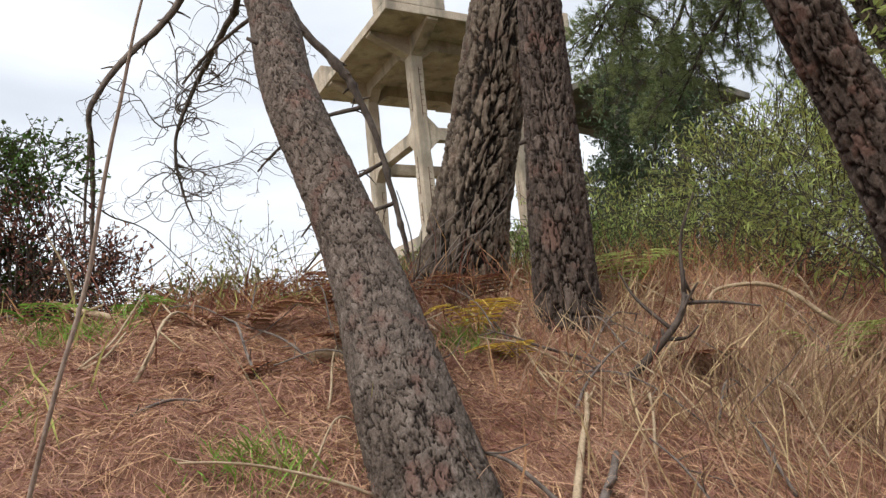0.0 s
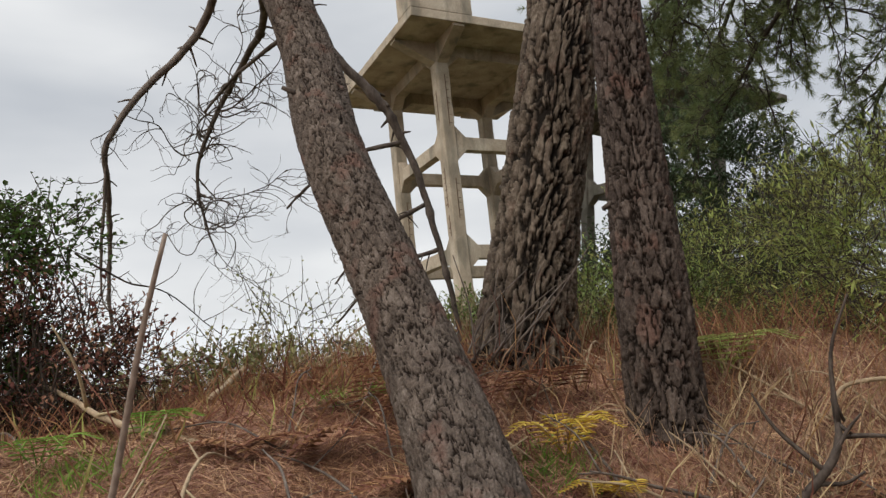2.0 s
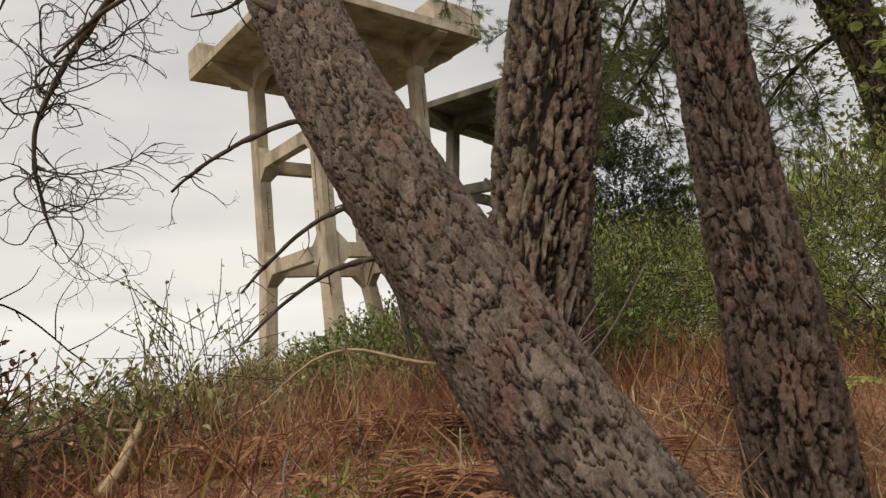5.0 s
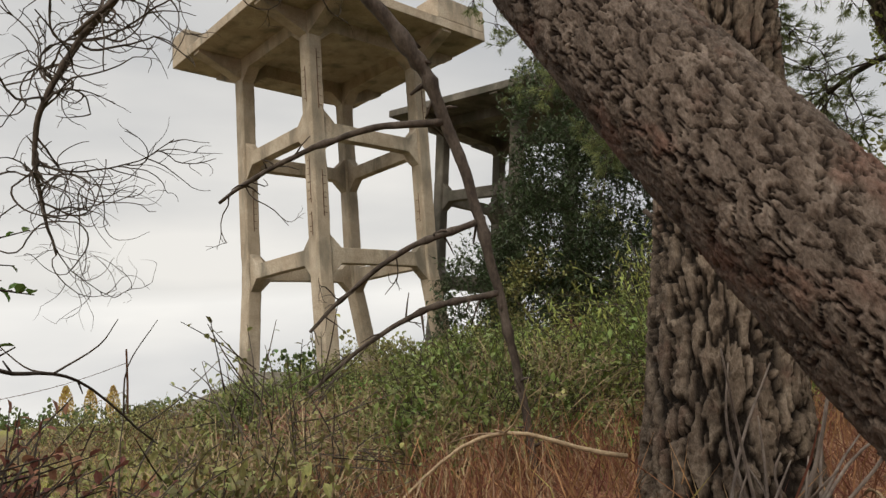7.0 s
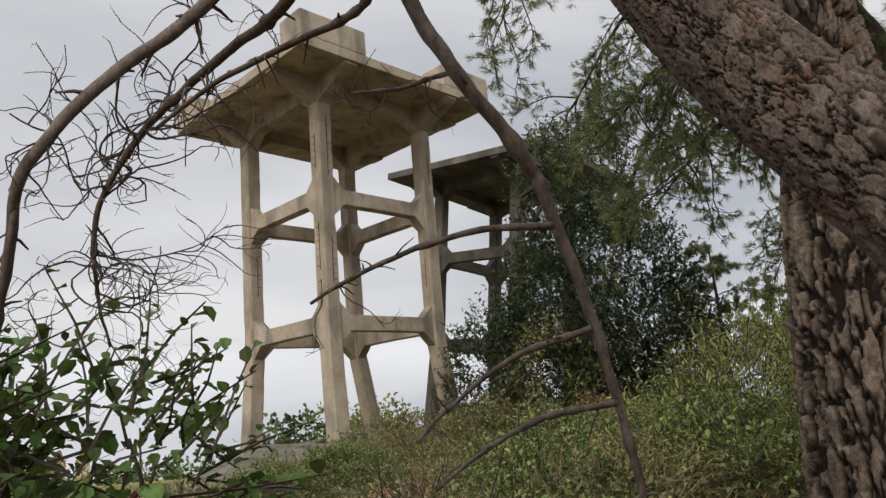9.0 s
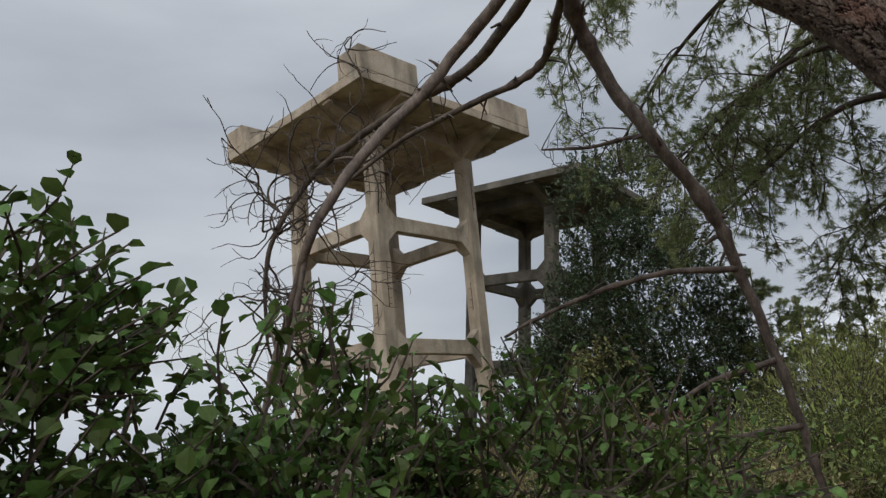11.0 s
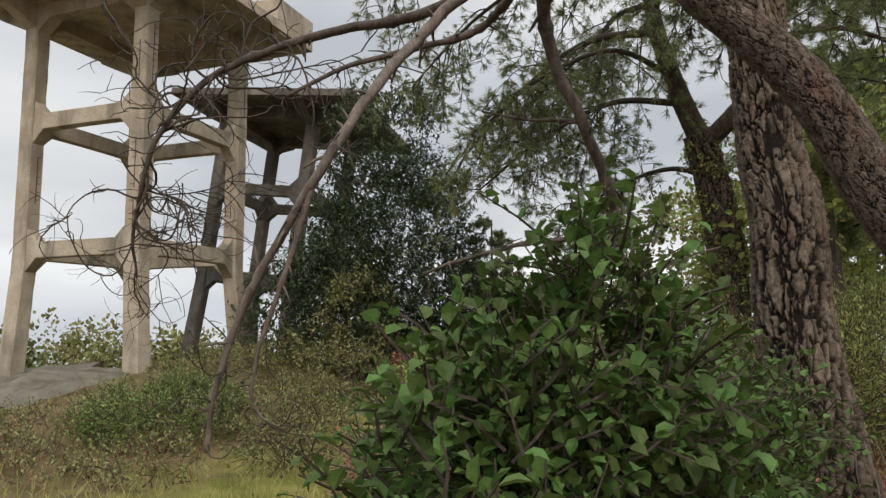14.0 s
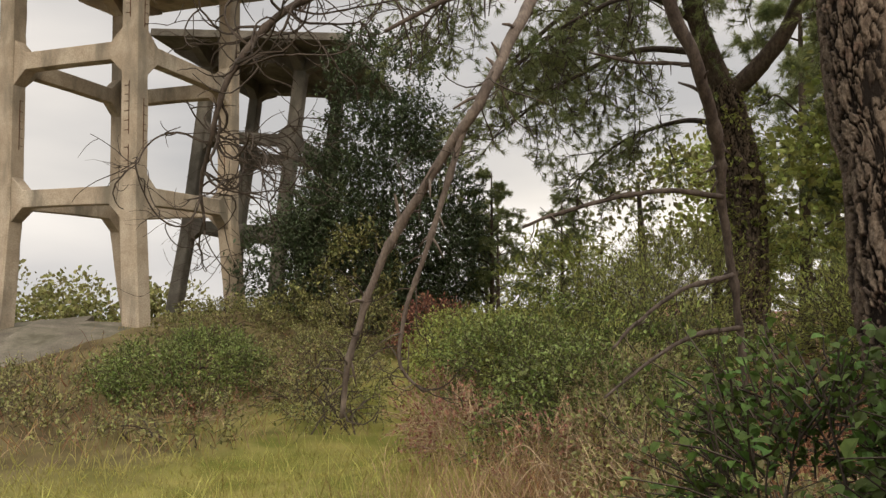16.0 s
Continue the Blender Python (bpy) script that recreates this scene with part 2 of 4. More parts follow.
FERN_YELLOW = mat("yellow_fern", [(0.45, 0.30, 0.04), (0.62, 0.46, 0.09)], 8, 0.7, 0, 40, vary=0.2, island=True, translucent=0.3)
LEAF = mat("broad_green_leaf", [(0.042, 0.085, 0.018), (0.1, 0.16, 0.042)], 5, 0.55, 0.1, 60, vary=0.45, island=True, translucent=0.3, spec=0.22)
LEAF_BRAMBLE = mat("green_bramble_leaf", [(0.09, 0.145, 0.035), (0.24, 0.285, 0.09)], 3, 0.5, 0, 60, vary=0.45, island=True, translucent=0.28, spec=0.35)
LEAF_DARK = mat("dark_evergreen_leaf", [(0.038, 0.062, 0.03), (0.088, 0.122, 0.058)], 3, 0.5, 0, 60, vary=0.45, island=True, translucent=0.22, spec=0.35)
LEAF_OLIVE = mat("olive_bramble_leaf", [(0.125, 0.155, 0.052), (0.29, 0.265, 0.105)], 3, 0.55, 0, 60, vary=0.45, island=True, translucent=0.28, spec=0.35)
LEAF_RUSSET = mat("russet_dead_leaf", [(0.16, 0.07, 0.052), (0.3, 0.15, 0.1)], 3, 0.8, 0, 60, vary=0.4, island=True, translucent=0.15)
NEEDLES = mat("pine_needles", [(0.11, 0.15, 0.06), (0.25, 0.275, 0.115)], 2, 0.55, 0, 60, vary=0.4, island=True, translucent=0.42)
GORSE = mat("gorse_green", [(0.19, 0.25, 0.065), (0.4, 0.415, 0.14)], 3, 0.6, 0, 60, vary=0.4, island=True, translucent=0.48)
POPLAR = mat("yellow_autumn_leaf", [(0.40, 0.29, 0.10), (0.58, 0.44, 0.17)], 1, 0.8, 0, 20, vary=0.25, island=True)
FAR_GREEN = mat("far_foliage", [(0.05, 0.085, 0.03), (0.12, 0.15, 0.06)], 0.4, 0.9, 0, 3, vary=0.3, island=True)

# ---- mesh tools ----
class Mesh:
    """Verts and faces that become one mesh object."""

    def __init__(self):
        self.v, self.f = [], []

    def tube(self, pts, radii, sides=8, cap=True):
        base = len(self.v)
        pts = [Vector(p) for p in pts]
        side = None
        for k, p in enumerate(pts):
            way = (pts[min(k + 1, len(pts) - 1)] - pts[max(k - 1, 0)]).normalized()
            if side is None:
                side = way.orthogonal().normalized()
            side = (side - way * side.dot(way)).normalized()
            other = way.cross(side)
            for s in range(sides):
                a = 2 * math.pi * s / sides
                self.v.append(p + (side * math.cos(a) + other * math.sin(a)) * radii[k])
        for k in range(len(pts) - 1):
            for s in range(sides):
                a, b = base + k * sides + s, base + k * sides + (s + 1) % sides
                self.f.append((a, b, b + sides, a + sides))
        if cap:
            self.f.append(tuple(base + s for s in reversed(range(sides))))
            self.f.append(tuple(base + (len(pts) - 1) * sides + s for s in range(sides)))

    def blade(self, p, tip, width, bend=None):
        """A thin leaf or needle: two joined faces that narrow to the tip."""
        p, tip = Vector(p), Vector(tip)
        way = tip - p
        side = way.cross(Vector((random.uniform(-1, 1), random.uniform(-1, 1), random.uniform(-1, 1))))
        if side.length < 1e-9:
            return
        side = side.normalized() * width / 2
        mid = p + way * 0.55 + (bend or Vector())
        b = len(self.v)
        self.v += [p - side * 0.7, p + side * 0.7, mid + side, mid - side, tip]
        self.f += [(b, b + 1, b + 2, b + 3), (b + 3, b + 2, b + 4)]

    def leaf(self, p, way, up, length, width):
        """A pointed oval leaf, folded a little along its rib."""
        way = way.normalized()
        side = way.cross(up)
        if side.length < 1e-6:
            side = way.orthogonal()
        side = side.normalized() * width / 2
        lift = side.cross(way).normalized() * width * 0.18
        b = len(self.v)
        q = way * length
        self.v += [p, p + q * 0.3 + side * 0.85 + lift, p + q * 0.68 + side * 0.8 + lift, p + q - lift * 0.7,
                   p + q * 0.68 - side * 0.8 + lift, p + q * 0.3 - side * 0.85 + lift, p + q * 0.5]
        self.f += [(b, b + 1, b + 6), (b + 1, b + 2, b + 6), (b + 2, b + 3, b + 6), (b + 3, b + 4, b + 6), (b + 4, b + 5, b + 6), (b + 5, b, b + 6)]

    def prism(self, outline, axis, lo, hi):
        """An outline of (along, z) swept across from lo to hi. axis: 'x' or 'y', the way along which it runs."""
        b, n = len(self.v), len(outline)
        for c in (lo, hi):
            for s, z in outline:
                self.v.append(Vector((s, c, z)) if axis == "x" else Vector((c, s, z)))
        self.f.append(tuple(b + k for k in range(n)))
        self.f.append(tuple(b + n + k for k in reversed(range(n))))
        for k in range(n):
            j = (k + 1) % n
            self.f.append((b + j, b + k, b + n + k, b + n + j))

    def data(self, name, material, smooth=False, bevel=0.0):
        me = bpy.data.meshes.new(name)
        me.from_pydata([tuple(p) for p in self.v], [], self.f)
        if bevel or not smooth:
            bm = bmesh.new()
            bm.from_mesh(me)
            if bevel:
                bmesh.ops.recalc_face_normals(bm, faces=bm.faces)
                bmesh.ops.bevel(bm, geom=[e for e in bm.edges if len(e.link_faces) == 2 and e.calc_face_angle(0) > 0.5], offset=bevel, segments=2, profile=0.6, affect="EDGES")
            bm.to_mesh(me)
            bm.free()
        me.materials.append(material)
        if smooth:
            me.polygons.foreach_set("use_smooth", [True] * len(me.polygons))
        return me


def part(name, m, material, parent, label="", smooth=False, bevel=0.0):
    ob = new(name, m if isinstance(m, bpy.types.Mesh) else m.data(name, material, smooth, bevel))
    ob.parent = parent
    return tagged(ob, label)


def thing(name, m, material, label, category, group="", kind="", smooth=False, at=(0, 0, 0), bevel=0.0):
    ob = new(name, m if isinstance(m, bpy.types.Mesh) else m.data(name, material, smooth, bevel))
    ob.location = at
    return tagged(ob, label, category, group, kind)


def empty(name, at, label, category, group="", kind=""):
    ob = new(name)
    ob.location = at
    return tagged(ob, label, category, group, kind)


def rnd(a, b):
    return random.uniform(a, b)


def spread(s=1.0):
    """A random way."""
    while True:
        v = Vector((rnd(-1, 1), rnd(-1, 1), rnd(-1, 1)))
        if 0.05 < v.length < 1:
            return v.normalized() * s


def curve(pts, steps=6):
    """A smooth line through the points (Catmull-Rom)."""
    p = [Vector(q) for q in pts]
    p = [2 * p[0] - p[1]] + p + [2 * p[-1] - p[-2]]
    out = []
    for k in range(1, len(p) - 2):
        for s in range(steps):
            t = s / steps
            out.append(0.5 * (2 * p[k] + (p[k + 1] - p[k - 1]) * t + (2 * p[k - 1] - 5 * p[k] + 4 * p[k + 1] - p[k + 2]) * t * t
                              + (3 * p[k] - p[k - 1] - 3 * p[k + 1] + p[k + 2]) * t ** 3))
    return out + [p[-2]]


def softplus(v, k):
    return v if v > 30 * k else k * math.log1p(math.exp(v / k))


def ground_z(x, y):
    """The lie of the land: a bank up to a flat, a mound under the towers, and a fall to the country beyond."""
    z = 2.2 - 0.62 * softplus(-12.0 - y, 0.35) + 0.62 * softplus(-16.4 - y, 0.4)
    z += 0.10 * math.tanh((x + 7.5) / 2.5) * math.exp(-((y + 11.5) / 2.5) ** 2)
    z += 0.75 * math.exp(-((x - 2.5) ** 2 / 18 + (y + 0.5) ** 2 / 6)) + 0.45 * math.exp(-((x - 9) ** 2 / 16 + (y - 0.5) ** 2 / 8))
    z -= 0.28 * math.exp(-((x + 4.6) ** 2 / 7 + (y + 5.6) ** 2 / 4))
    z -= 0.55 / (1 + math.exp(-max(-30.0, min(30.0, (y - 0.6 * x - 2.2) / 0.35))))
    r = math.hypot(x, y)
    u = y + 0.45 * max(0.0, x - 4.0) - 5.5
    z -= 0.042 * softplus(u, 1.2) + 0.1 * (softplus(u, 1.2) - softplus(u - 8.0, 1.2)) + 0.03 * softplus(max(abs(x), -y) - 30, 5.0)
    near = math.exp(-(r / 60) ** 2)
    rough = math.exp(-((x + 7) / 4) ** 2 - ((y + 13) / 2.6) ** 2)
    z += rough * (0.07 * noise.noise((x * 2.7, y * 2.7, 8.0)) + 0.035 * noise.noise((x * 6.5, y * 6.5, 2.0)))
    z += near * (0.10 * noise.noise((x * 0.7, y * 0.7, 1.3)) + 0.05 * noise.noise((x * 2.1, y * 2.1, 4.0)))
    return z

# ---- the ground, one sheet to the horizon ----
def build_ground():
    """A sheet on a grid that is fine near the walk and coarse far off."""
    def steps(mid):
        s, out, d = 0.0, [0.0], 0.07
        while s < 2600:
            d *= 1.055 if s > 5 else 1.0
            s += d
            out.append(s)
        return [mid - v for v in reversed(out[1:])] + [mid + v for v in out]
    xs, ys = steps(-7.5), steps(-11.0)
    m = Mesh()
    m.v = [(x, y, ground_z(x, y)) for y in ys for x in xs]
    w = len(xs)
    m.f = [(j * w + i, j * w + i + 1, (j + 1) * w + i + 1, (j + 1) * w + i) for j in range(len(ys) - 1) for i in range(w - 1)]
    thing("ground", m, GROUND, "bank of red-brown pine litter rising to a grassy flat", "ground", kind="structure", smooth=True)


build_ground()

# ---- the two concrete towers ----
SPAN, HALF, OVER = 3.0, 0.18, 1.28
Z_LOW, Z_HIGH, Z_TOP, Z_SLAB = 5.19, 7.93, 10.07, 10.53


FEET = [(0.0, -0.12), (0.42, 0.0), (-0.18, 0.0), (0.48, 0.0)]


def column_mesh(seed, foot):
    """A chamfered column, spalled here and there, whose leg below the lower ties slants to a foot set off by so much."""
    m = Mesh()
    rows = [1.2 + 0.16 * k for k in range(56)]
    rows = [z for z in rows if z < Z_TOP] + [Z_TOP + 0.02]
    c = 0.035
    ring = [(HALF - c, -HALF), (HALF, -HALF + c), (HALF, HALF - c), (HALF - c, HALF), (-HALF + c, HALF), (-HALF, HALF - c), (-HALF, -HALF + c), (-HALF + c, -HALF)]
    for z in rows:
        grow = 1 + 0.10 * max(0, (Z_LOW - 0.3 - z) / 3)
        for x, y in ring:
            p = Vector((x * grow, y * grow, z))
            chip = max(0, noise.noise((x * 9 + seed, y * 9, z * 2.3)) - 0.25) * 0.09
            slant = max(0, Z_LOW - 0.3 - z) / 2.4
            m.v.append(Vector((p.x * (1 - chip * 2) + foot[0] * slant, p.y * (1 - chip * 2) + foot[1] * slant, z)))
    n = len(ring)
    for k in range(len(rows) - 1):
        for s in range(n):
            a, b = k * n + s, k * n + (s + 1) % n
            m.f.append((a, b, b + n, a + n))
    m.f.append(tuple(reversed(range(n))))
    m.f.append(tuple(range((len(rows) - 1) * n, len(rows) * n)))
    return m


def tie_outline(z, h=0.17, haunch=0.30):
    a, b = HALF - 0.02, SPAN - HALF + 0.02
    up, dn = haunch, haunch
    return [(a, z - h - dn), (a + dn, z - h), ((a + b) / 2, z - h + 0.01), (b - dn, z - h), (b, z - h - dn),
            (b, z + h + up), (b - up, z + h), (a + up, z + h), (a, z + h + up)]


def build_tower(at, label, material, worn, blocks=True, extra=0.0):
    t = empty("concrete_tower", at, label, "tower", group="twin concrete towers")
    spots = [(0, 0), (SPAN, 0), (0, SPAN), (SPAN, SPAN)]
    for k, (x, y) in enumerate(spots):
        ob = part("column", column_mesh(k * 3.7 + worn, FEET[k]), material, t)
        ob.location = (x, y, 0)
    w = 0.125
    for z in (Z_LOW, Z_HIGH):
        for c in (0, SPAN):
            for ax in "xy":
                m = Mesh()
                m.prism(tie_outline(z), ax, c - w, c + w)
                part("tie_beam", m, material, t, bevel=0.018)
    # beams under the slab run on past the columns as tapering brackets
    ends = -OVER + 0.05, SPAN + OVER - 0.05
    for c in (0, SPAN):
        for ax in "xy":
            m = Mesh()
            d = 0.006 if ax == "x" else 0.0
            m.prism([(ends[0], Z_SLAB - 0.06), (-HALF, Z_TOP - 0.06), (HALF, Z_TOP - 0.12), (HALF + 0.32, Z_TOP + 0.14), (SPAN - HALF - 0.32, Z_TOP + 0.14), (SPAN - HALF, Z_TOP - 0.12),
                     (SPAN + HALF, Z_TOP - 0.06), (ends[1], Z_SLAB - 0.06), (ends[1], Z_SLAB + 0.02), (ends[0], Z_SLAB + 0.02)], ax, c - w - 0.03 + d, c + w + 0.03 - d)
            part("bracket_beam", m, material, t, bevel=0.015)
    m = Mesh()
    lo, hi = -OVER, SPAN + OVER
    m.prism([(lo, Z_SLAB), (hi, Z_SLAB), (hi, Z_SLAB + 0.22), (lo, Z_SLAB + 0.22)], "x", lo - extra, hi)
    part("slab", m, material, t, "stained concrete deck slab", bevel=0.02)
    for x0, x1, k in ((lo, lo + 1.65, 1), (hi - 1.55, hi, -1)) if blocks else ():
        for y0, y1 in ((lo, lo + 0.75), (hi - 0.75, hi)):
            m = Mesh()
            e = 0.004
            m.prism([(x0 - e * (k == 1), Z_SLAB + 0.215), (x1 + e * (k == -1), Z_SLAB + 0.215), (x1 + e * (k == -1), Z_SLAB + 0.78), (x0 - e * (k == 1), Z_SLAB + 0.78)], "x",
                    y0 - e * (y0 == lo), y1 + e * (y1 == hi))
            part("corner_block", m, material, t, bevel=0.03)
    return t


tower = build_tower((0, 0, 0), "tall weathered concrete frame tower with an overhanging slab", CONCRETE, 0.0)
far_tower = build_tower((0, 0, 0), "darker concrete tower half hidden by an evergreen", CONCRETE_DARK, 5.0, False, 0.45)
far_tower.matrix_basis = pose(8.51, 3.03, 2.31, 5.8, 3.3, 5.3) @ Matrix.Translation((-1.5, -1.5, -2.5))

# ---- pine trunks with plated bark ----
def bark_trunk(line, radii, sides, ring, plate, depth, seed, stretch=2.1, split=0.04):
    """A trunk with raised bark plates, split by cracks that run mostly along it."""
    pts = curve(line, 8)
    rad = curve([(r, 0, 0) for r in radii], 8)
    length = [0.0]
    for a, b in zip(pts, pts[1:]):
        length.append(length[-1] + (b - a).length)
    n = int(length[-1] / ring)
    m = Mesh()
    m.fissure_shade, m.plate = [], []
    side = None
    keys = np.array(length)
    P = np.array([tuple(p) for p in pts])
    R = np.array([r.x for r in rad])
    at = np.linspace(0, length[-1], n)
    C = np.stack([np.interp(at, keys, P[:, k]) for k in range(3)], 1)
    RR = np.interp(at, keys, R)
    for k in range(n):
        way = Vector(C[min(k + 1, n - 1)] - C[max(k - 1, 0)]).normalized()
        if side is None:
            side = (Vector((1, 0, 0)) - way * way.x).normalized()
        side = (side - way * side.dot(way)).normalized()
        other = way.cross(side)
        r = RR[k]
        for s in range(sides):
            a = 2 * math.pi * s / sides
            ca, sa = math.cos(a), math.sin(a)
            q = Vector((r * ca / plate, r * sa / plate, at[k] / (plate * stretch) + seed))
            q += Vector(noise.noise_vector(q * 1.2)) * 0.5 + Vector(noise.noise_vector(q * 3.5)) * 0.22 + Vector(noise.noise_vector(q * 9.0)) * 0.1
            d, near = noise.voronoi(q)
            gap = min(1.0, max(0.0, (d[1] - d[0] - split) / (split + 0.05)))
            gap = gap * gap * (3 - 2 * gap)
            d2, near2 = noise.voronoi(Vector((q.x * 1.9, q.y * 1.9, q.z * 1.5)) + Vector((7, 3, 1)))
            scale = noise.noise(near2[0] * 5.1)
            lip = min(1.0, (d2[1] - d2[0]) / 0.08)
            flake = 0.5 + 0.5 * noise.noise(near[0] * 3.7)
            off = q - near[0]
            slope = Vector(noise.noise_vector(near[0] * 2.3))
            tilt = 0.25 * off.z + 0.3 * off.dot(slope)
            d3, near3 = noise.voronoi(Vector((q.x * 3.1, q.y * 3.1, q.z * 3.4)) + Vector((1, 9, 4)))
            chip = noise.noise(near3[0] * 4.3)
            h = depth * (gap * (0.85 + 0.15 * flake) - 0.6) + depth * gap * (tilt + 0.32 * scale - 0.22 * (1 - lip) + 0.22 * chip - 0.12 * (1 - min(1.0, (d3[1] - d3[0]) / 0.12)) + 0.2 * noise.noise((q.x * 13, q.y * 13, q.z * 3)))
            h += r * 0.10 * noise.noise((ca * 1.5, sa * 1.5, at[k] * 1.1 + seed))
            # colour darkens where plates part and at flake lips, deepening the crevices' own shade
            m.fissure_shade.append(1 - gap)
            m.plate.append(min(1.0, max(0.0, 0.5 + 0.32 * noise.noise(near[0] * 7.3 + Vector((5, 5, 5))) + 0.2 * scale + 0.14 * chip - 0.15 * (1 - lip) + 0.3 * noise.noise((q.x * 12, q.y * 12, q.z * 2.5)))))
            m.v.append(Vector(C[k]) + (side * ca + other * sa) * (r + h))
    for k in range(n - 1):
        for s in range(sides):
            a, b = k * sides + s, k * sides + (s + 1) % sides
            m.f.append((a, b, b + sides, a + sides))
    m.f.append(tuple(range((n - 1) * sides, n * sides)))
    return m


LEAN_LINE = [(-7.08, -13.75, 0.75), (-7.043, -13.184, 1.602), (-6.902, -12.405, 2.432), (-6.928, -11.763, 3.321), (-6.862, -11.244, 4.106), (-6.947, -10.87, 4.81), (-7.05, -10.15, 5.68), (-7.3, -9.75, 6.95)]
lean = empty("leaning_pine", (-7.08, -13.6, ground_z(-7.08, -13.6)), "leaning pine with scaly bark and bare dead limbs", "tree")


def child(ob, owner):
    """Hangs ob under owner, keeping its place in the world."""
    ob.parent = owner
    ob.matrix_parent_inverse = Matrix.Translation(-Vector(owner.location))
    return ob


def bark_data(m, name, material):
    """Mesh of a bark_trunk with its plate tones and the shade painted in fissures."""
    me = m.data(name, material, True)
    for key, values in (("fissure_shade", m.fissure_shade), ("plate", m.plate)):
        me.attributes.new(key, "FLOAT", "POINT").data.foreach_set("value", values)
    return me


def hang(name, m, material, owner, label="", smooth=False):
    me = bark_data(m, name, material) if hasattr(m, "fissure_shade") else m.data(name, material, smooth)
    return child(tagged(new(name, me), label), owner)


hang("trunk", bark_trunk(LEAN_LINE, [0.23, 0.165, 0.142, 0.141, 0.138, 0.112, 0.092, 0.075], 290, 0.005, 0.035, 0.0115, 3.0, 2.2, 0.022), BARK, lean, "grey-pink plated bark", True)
big = empty("old_pine", (-5.65, -11.05, ground_z(-5.65, -11.05)), "thick old pine with deeply furrowed bark", "tree")
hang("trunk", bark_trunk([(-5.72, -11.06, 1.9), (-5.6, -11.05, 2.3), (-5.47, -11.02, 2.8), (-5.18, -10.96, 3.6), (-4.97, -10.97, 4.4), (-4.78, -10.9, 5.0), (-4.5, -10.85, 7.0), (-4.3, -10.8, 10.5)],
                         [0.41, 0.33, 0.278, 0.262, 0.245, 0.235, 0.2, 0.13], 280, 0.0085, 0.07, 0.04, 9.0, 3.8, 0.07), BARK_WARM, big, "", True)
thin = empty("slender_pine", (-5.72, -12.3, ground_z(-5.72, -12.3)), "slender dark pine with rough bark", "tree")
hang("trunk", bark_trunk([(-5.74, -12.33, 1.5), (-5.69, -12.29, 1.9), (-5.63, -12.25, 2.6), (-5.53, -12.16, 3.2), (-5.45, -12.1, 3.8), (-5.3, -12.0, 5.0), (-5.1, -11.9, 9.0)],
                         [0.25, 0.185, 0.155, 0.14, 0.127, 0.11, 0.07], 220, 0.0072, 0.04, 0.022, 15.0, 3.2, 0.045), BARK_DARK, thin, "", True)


def stubs(owner, spots, r, seed):
    """Snapped branch stubs on a trunk."""
    random.seed(seed)
    for p in spots:
        p = Vector(p)
        d = (spread() + Vector((0, 0, 0.2))).normalized()
        m = Mesh()
        m.tube([p, p + d * r * 1.15, p + d * r * 1.6 + spread(0.01)], [0.018, 0.015, 0.011], 8)
        hang("branch_stub", m, DARKWOOD, owner, smooth=True)


stubs(big, [(-5.3, -10.98, 3.25), (-5.05, -10.95, 4.1)], 0.25, 71)
stubs(thin, [(-5.55, -12.18, 3.1), (-5.6, -12.22, 2.7)], 0.14, 72)
stubs(lean, [(-6.9, -11.55, 3.65), (-6.87, -11.15, 4.25)], 0.13, 73)

# ---- bare limbs of the leaning pine ----
def limb(name, line, r0, r1, owner, label="", sides=10, knots=5, stubs=6, seed=0, material=None):
    """A bare limb with swollen knots and snapped side stubs, as one mesh."""
    random.seed(seed)
    pts = curve(line, 9)
    n = len(pts)
    at = [random.randrange(3, n - 2) for _ in range(knots)]
    rad = []
    for k in range(n):
        r = r0 + (r1 - r0) * k / (n - 1)
        r *= 1 + 0.12 * noise.noise((k * 0.6, seed, 0)) + 0.38 * (k in at)
        rad.append(r)
    pts = [p + Vector(noise.noise_vector(p * 6.1)) * 0.010 for p in pts]
    m = Mesh()
    m.tube(pts, rad, sides)
    for _ in range(stubs * 2):
        k = random.randrange(2, n - 1)
        d = spread(rnd(0.05, 0.2))
        m.tube([pts[k], pts[k] + d * 0.5 + Vector((0, 0, 0.01)), pts[k] + d], [rad[k] * 0.42, rad[k] * 0.3, rad[k] * 0.16], 6)
    return hang(name, m, material or DEADWOOD, owner, label, True), pts, rad


def twigs(pts, rad, count, reach, seed, droop=0.5, owner=None, first=0.2, label="", r_twig=0.006):
    """Curling fine twigs that hang from a limb, with finer ones on them."""
    random.seed(seed)
    m = Mesh()
    n = len(pts)

    def grow(p, way, length, r, level):
        steps = max(6, int(length / 0.055))
        line, rr = [p], [r]
        turn = spread(0.9)
        for s in range(steps):
            way = (way + turn * 0.5 + spread(0.2) + Vector((0, 0, -droop * 0.1))).normalized()
            if random.random() < 0.2:
                turn = spread(0.9)
            p = p + way * length / steps
            line.append(p)
            rr.append(r * (1 - 0.55 * (s + 1) / steps))
            if level and random.random() < (0.3 if level > 1 else 0.22):
                grow(p, (way + spread(0.9)).normalized(), length * rnd(0.3, 0.6), r * 0.6, level - 1)
        m.tube(line, rr, 4, cap=False)

    for _ in range(count):
        k = random.randrange(int(n * first), n)
        grow(pts[k], (spread() + Vector((0, 0, -droop))).normalized(), reach * rnd(0.5, 1.1), min(r_twig, rad[k] * 0.6), 2)
    return tagged(hang("twig_tangle", m, TWIG, owner, label), kind="stuff")


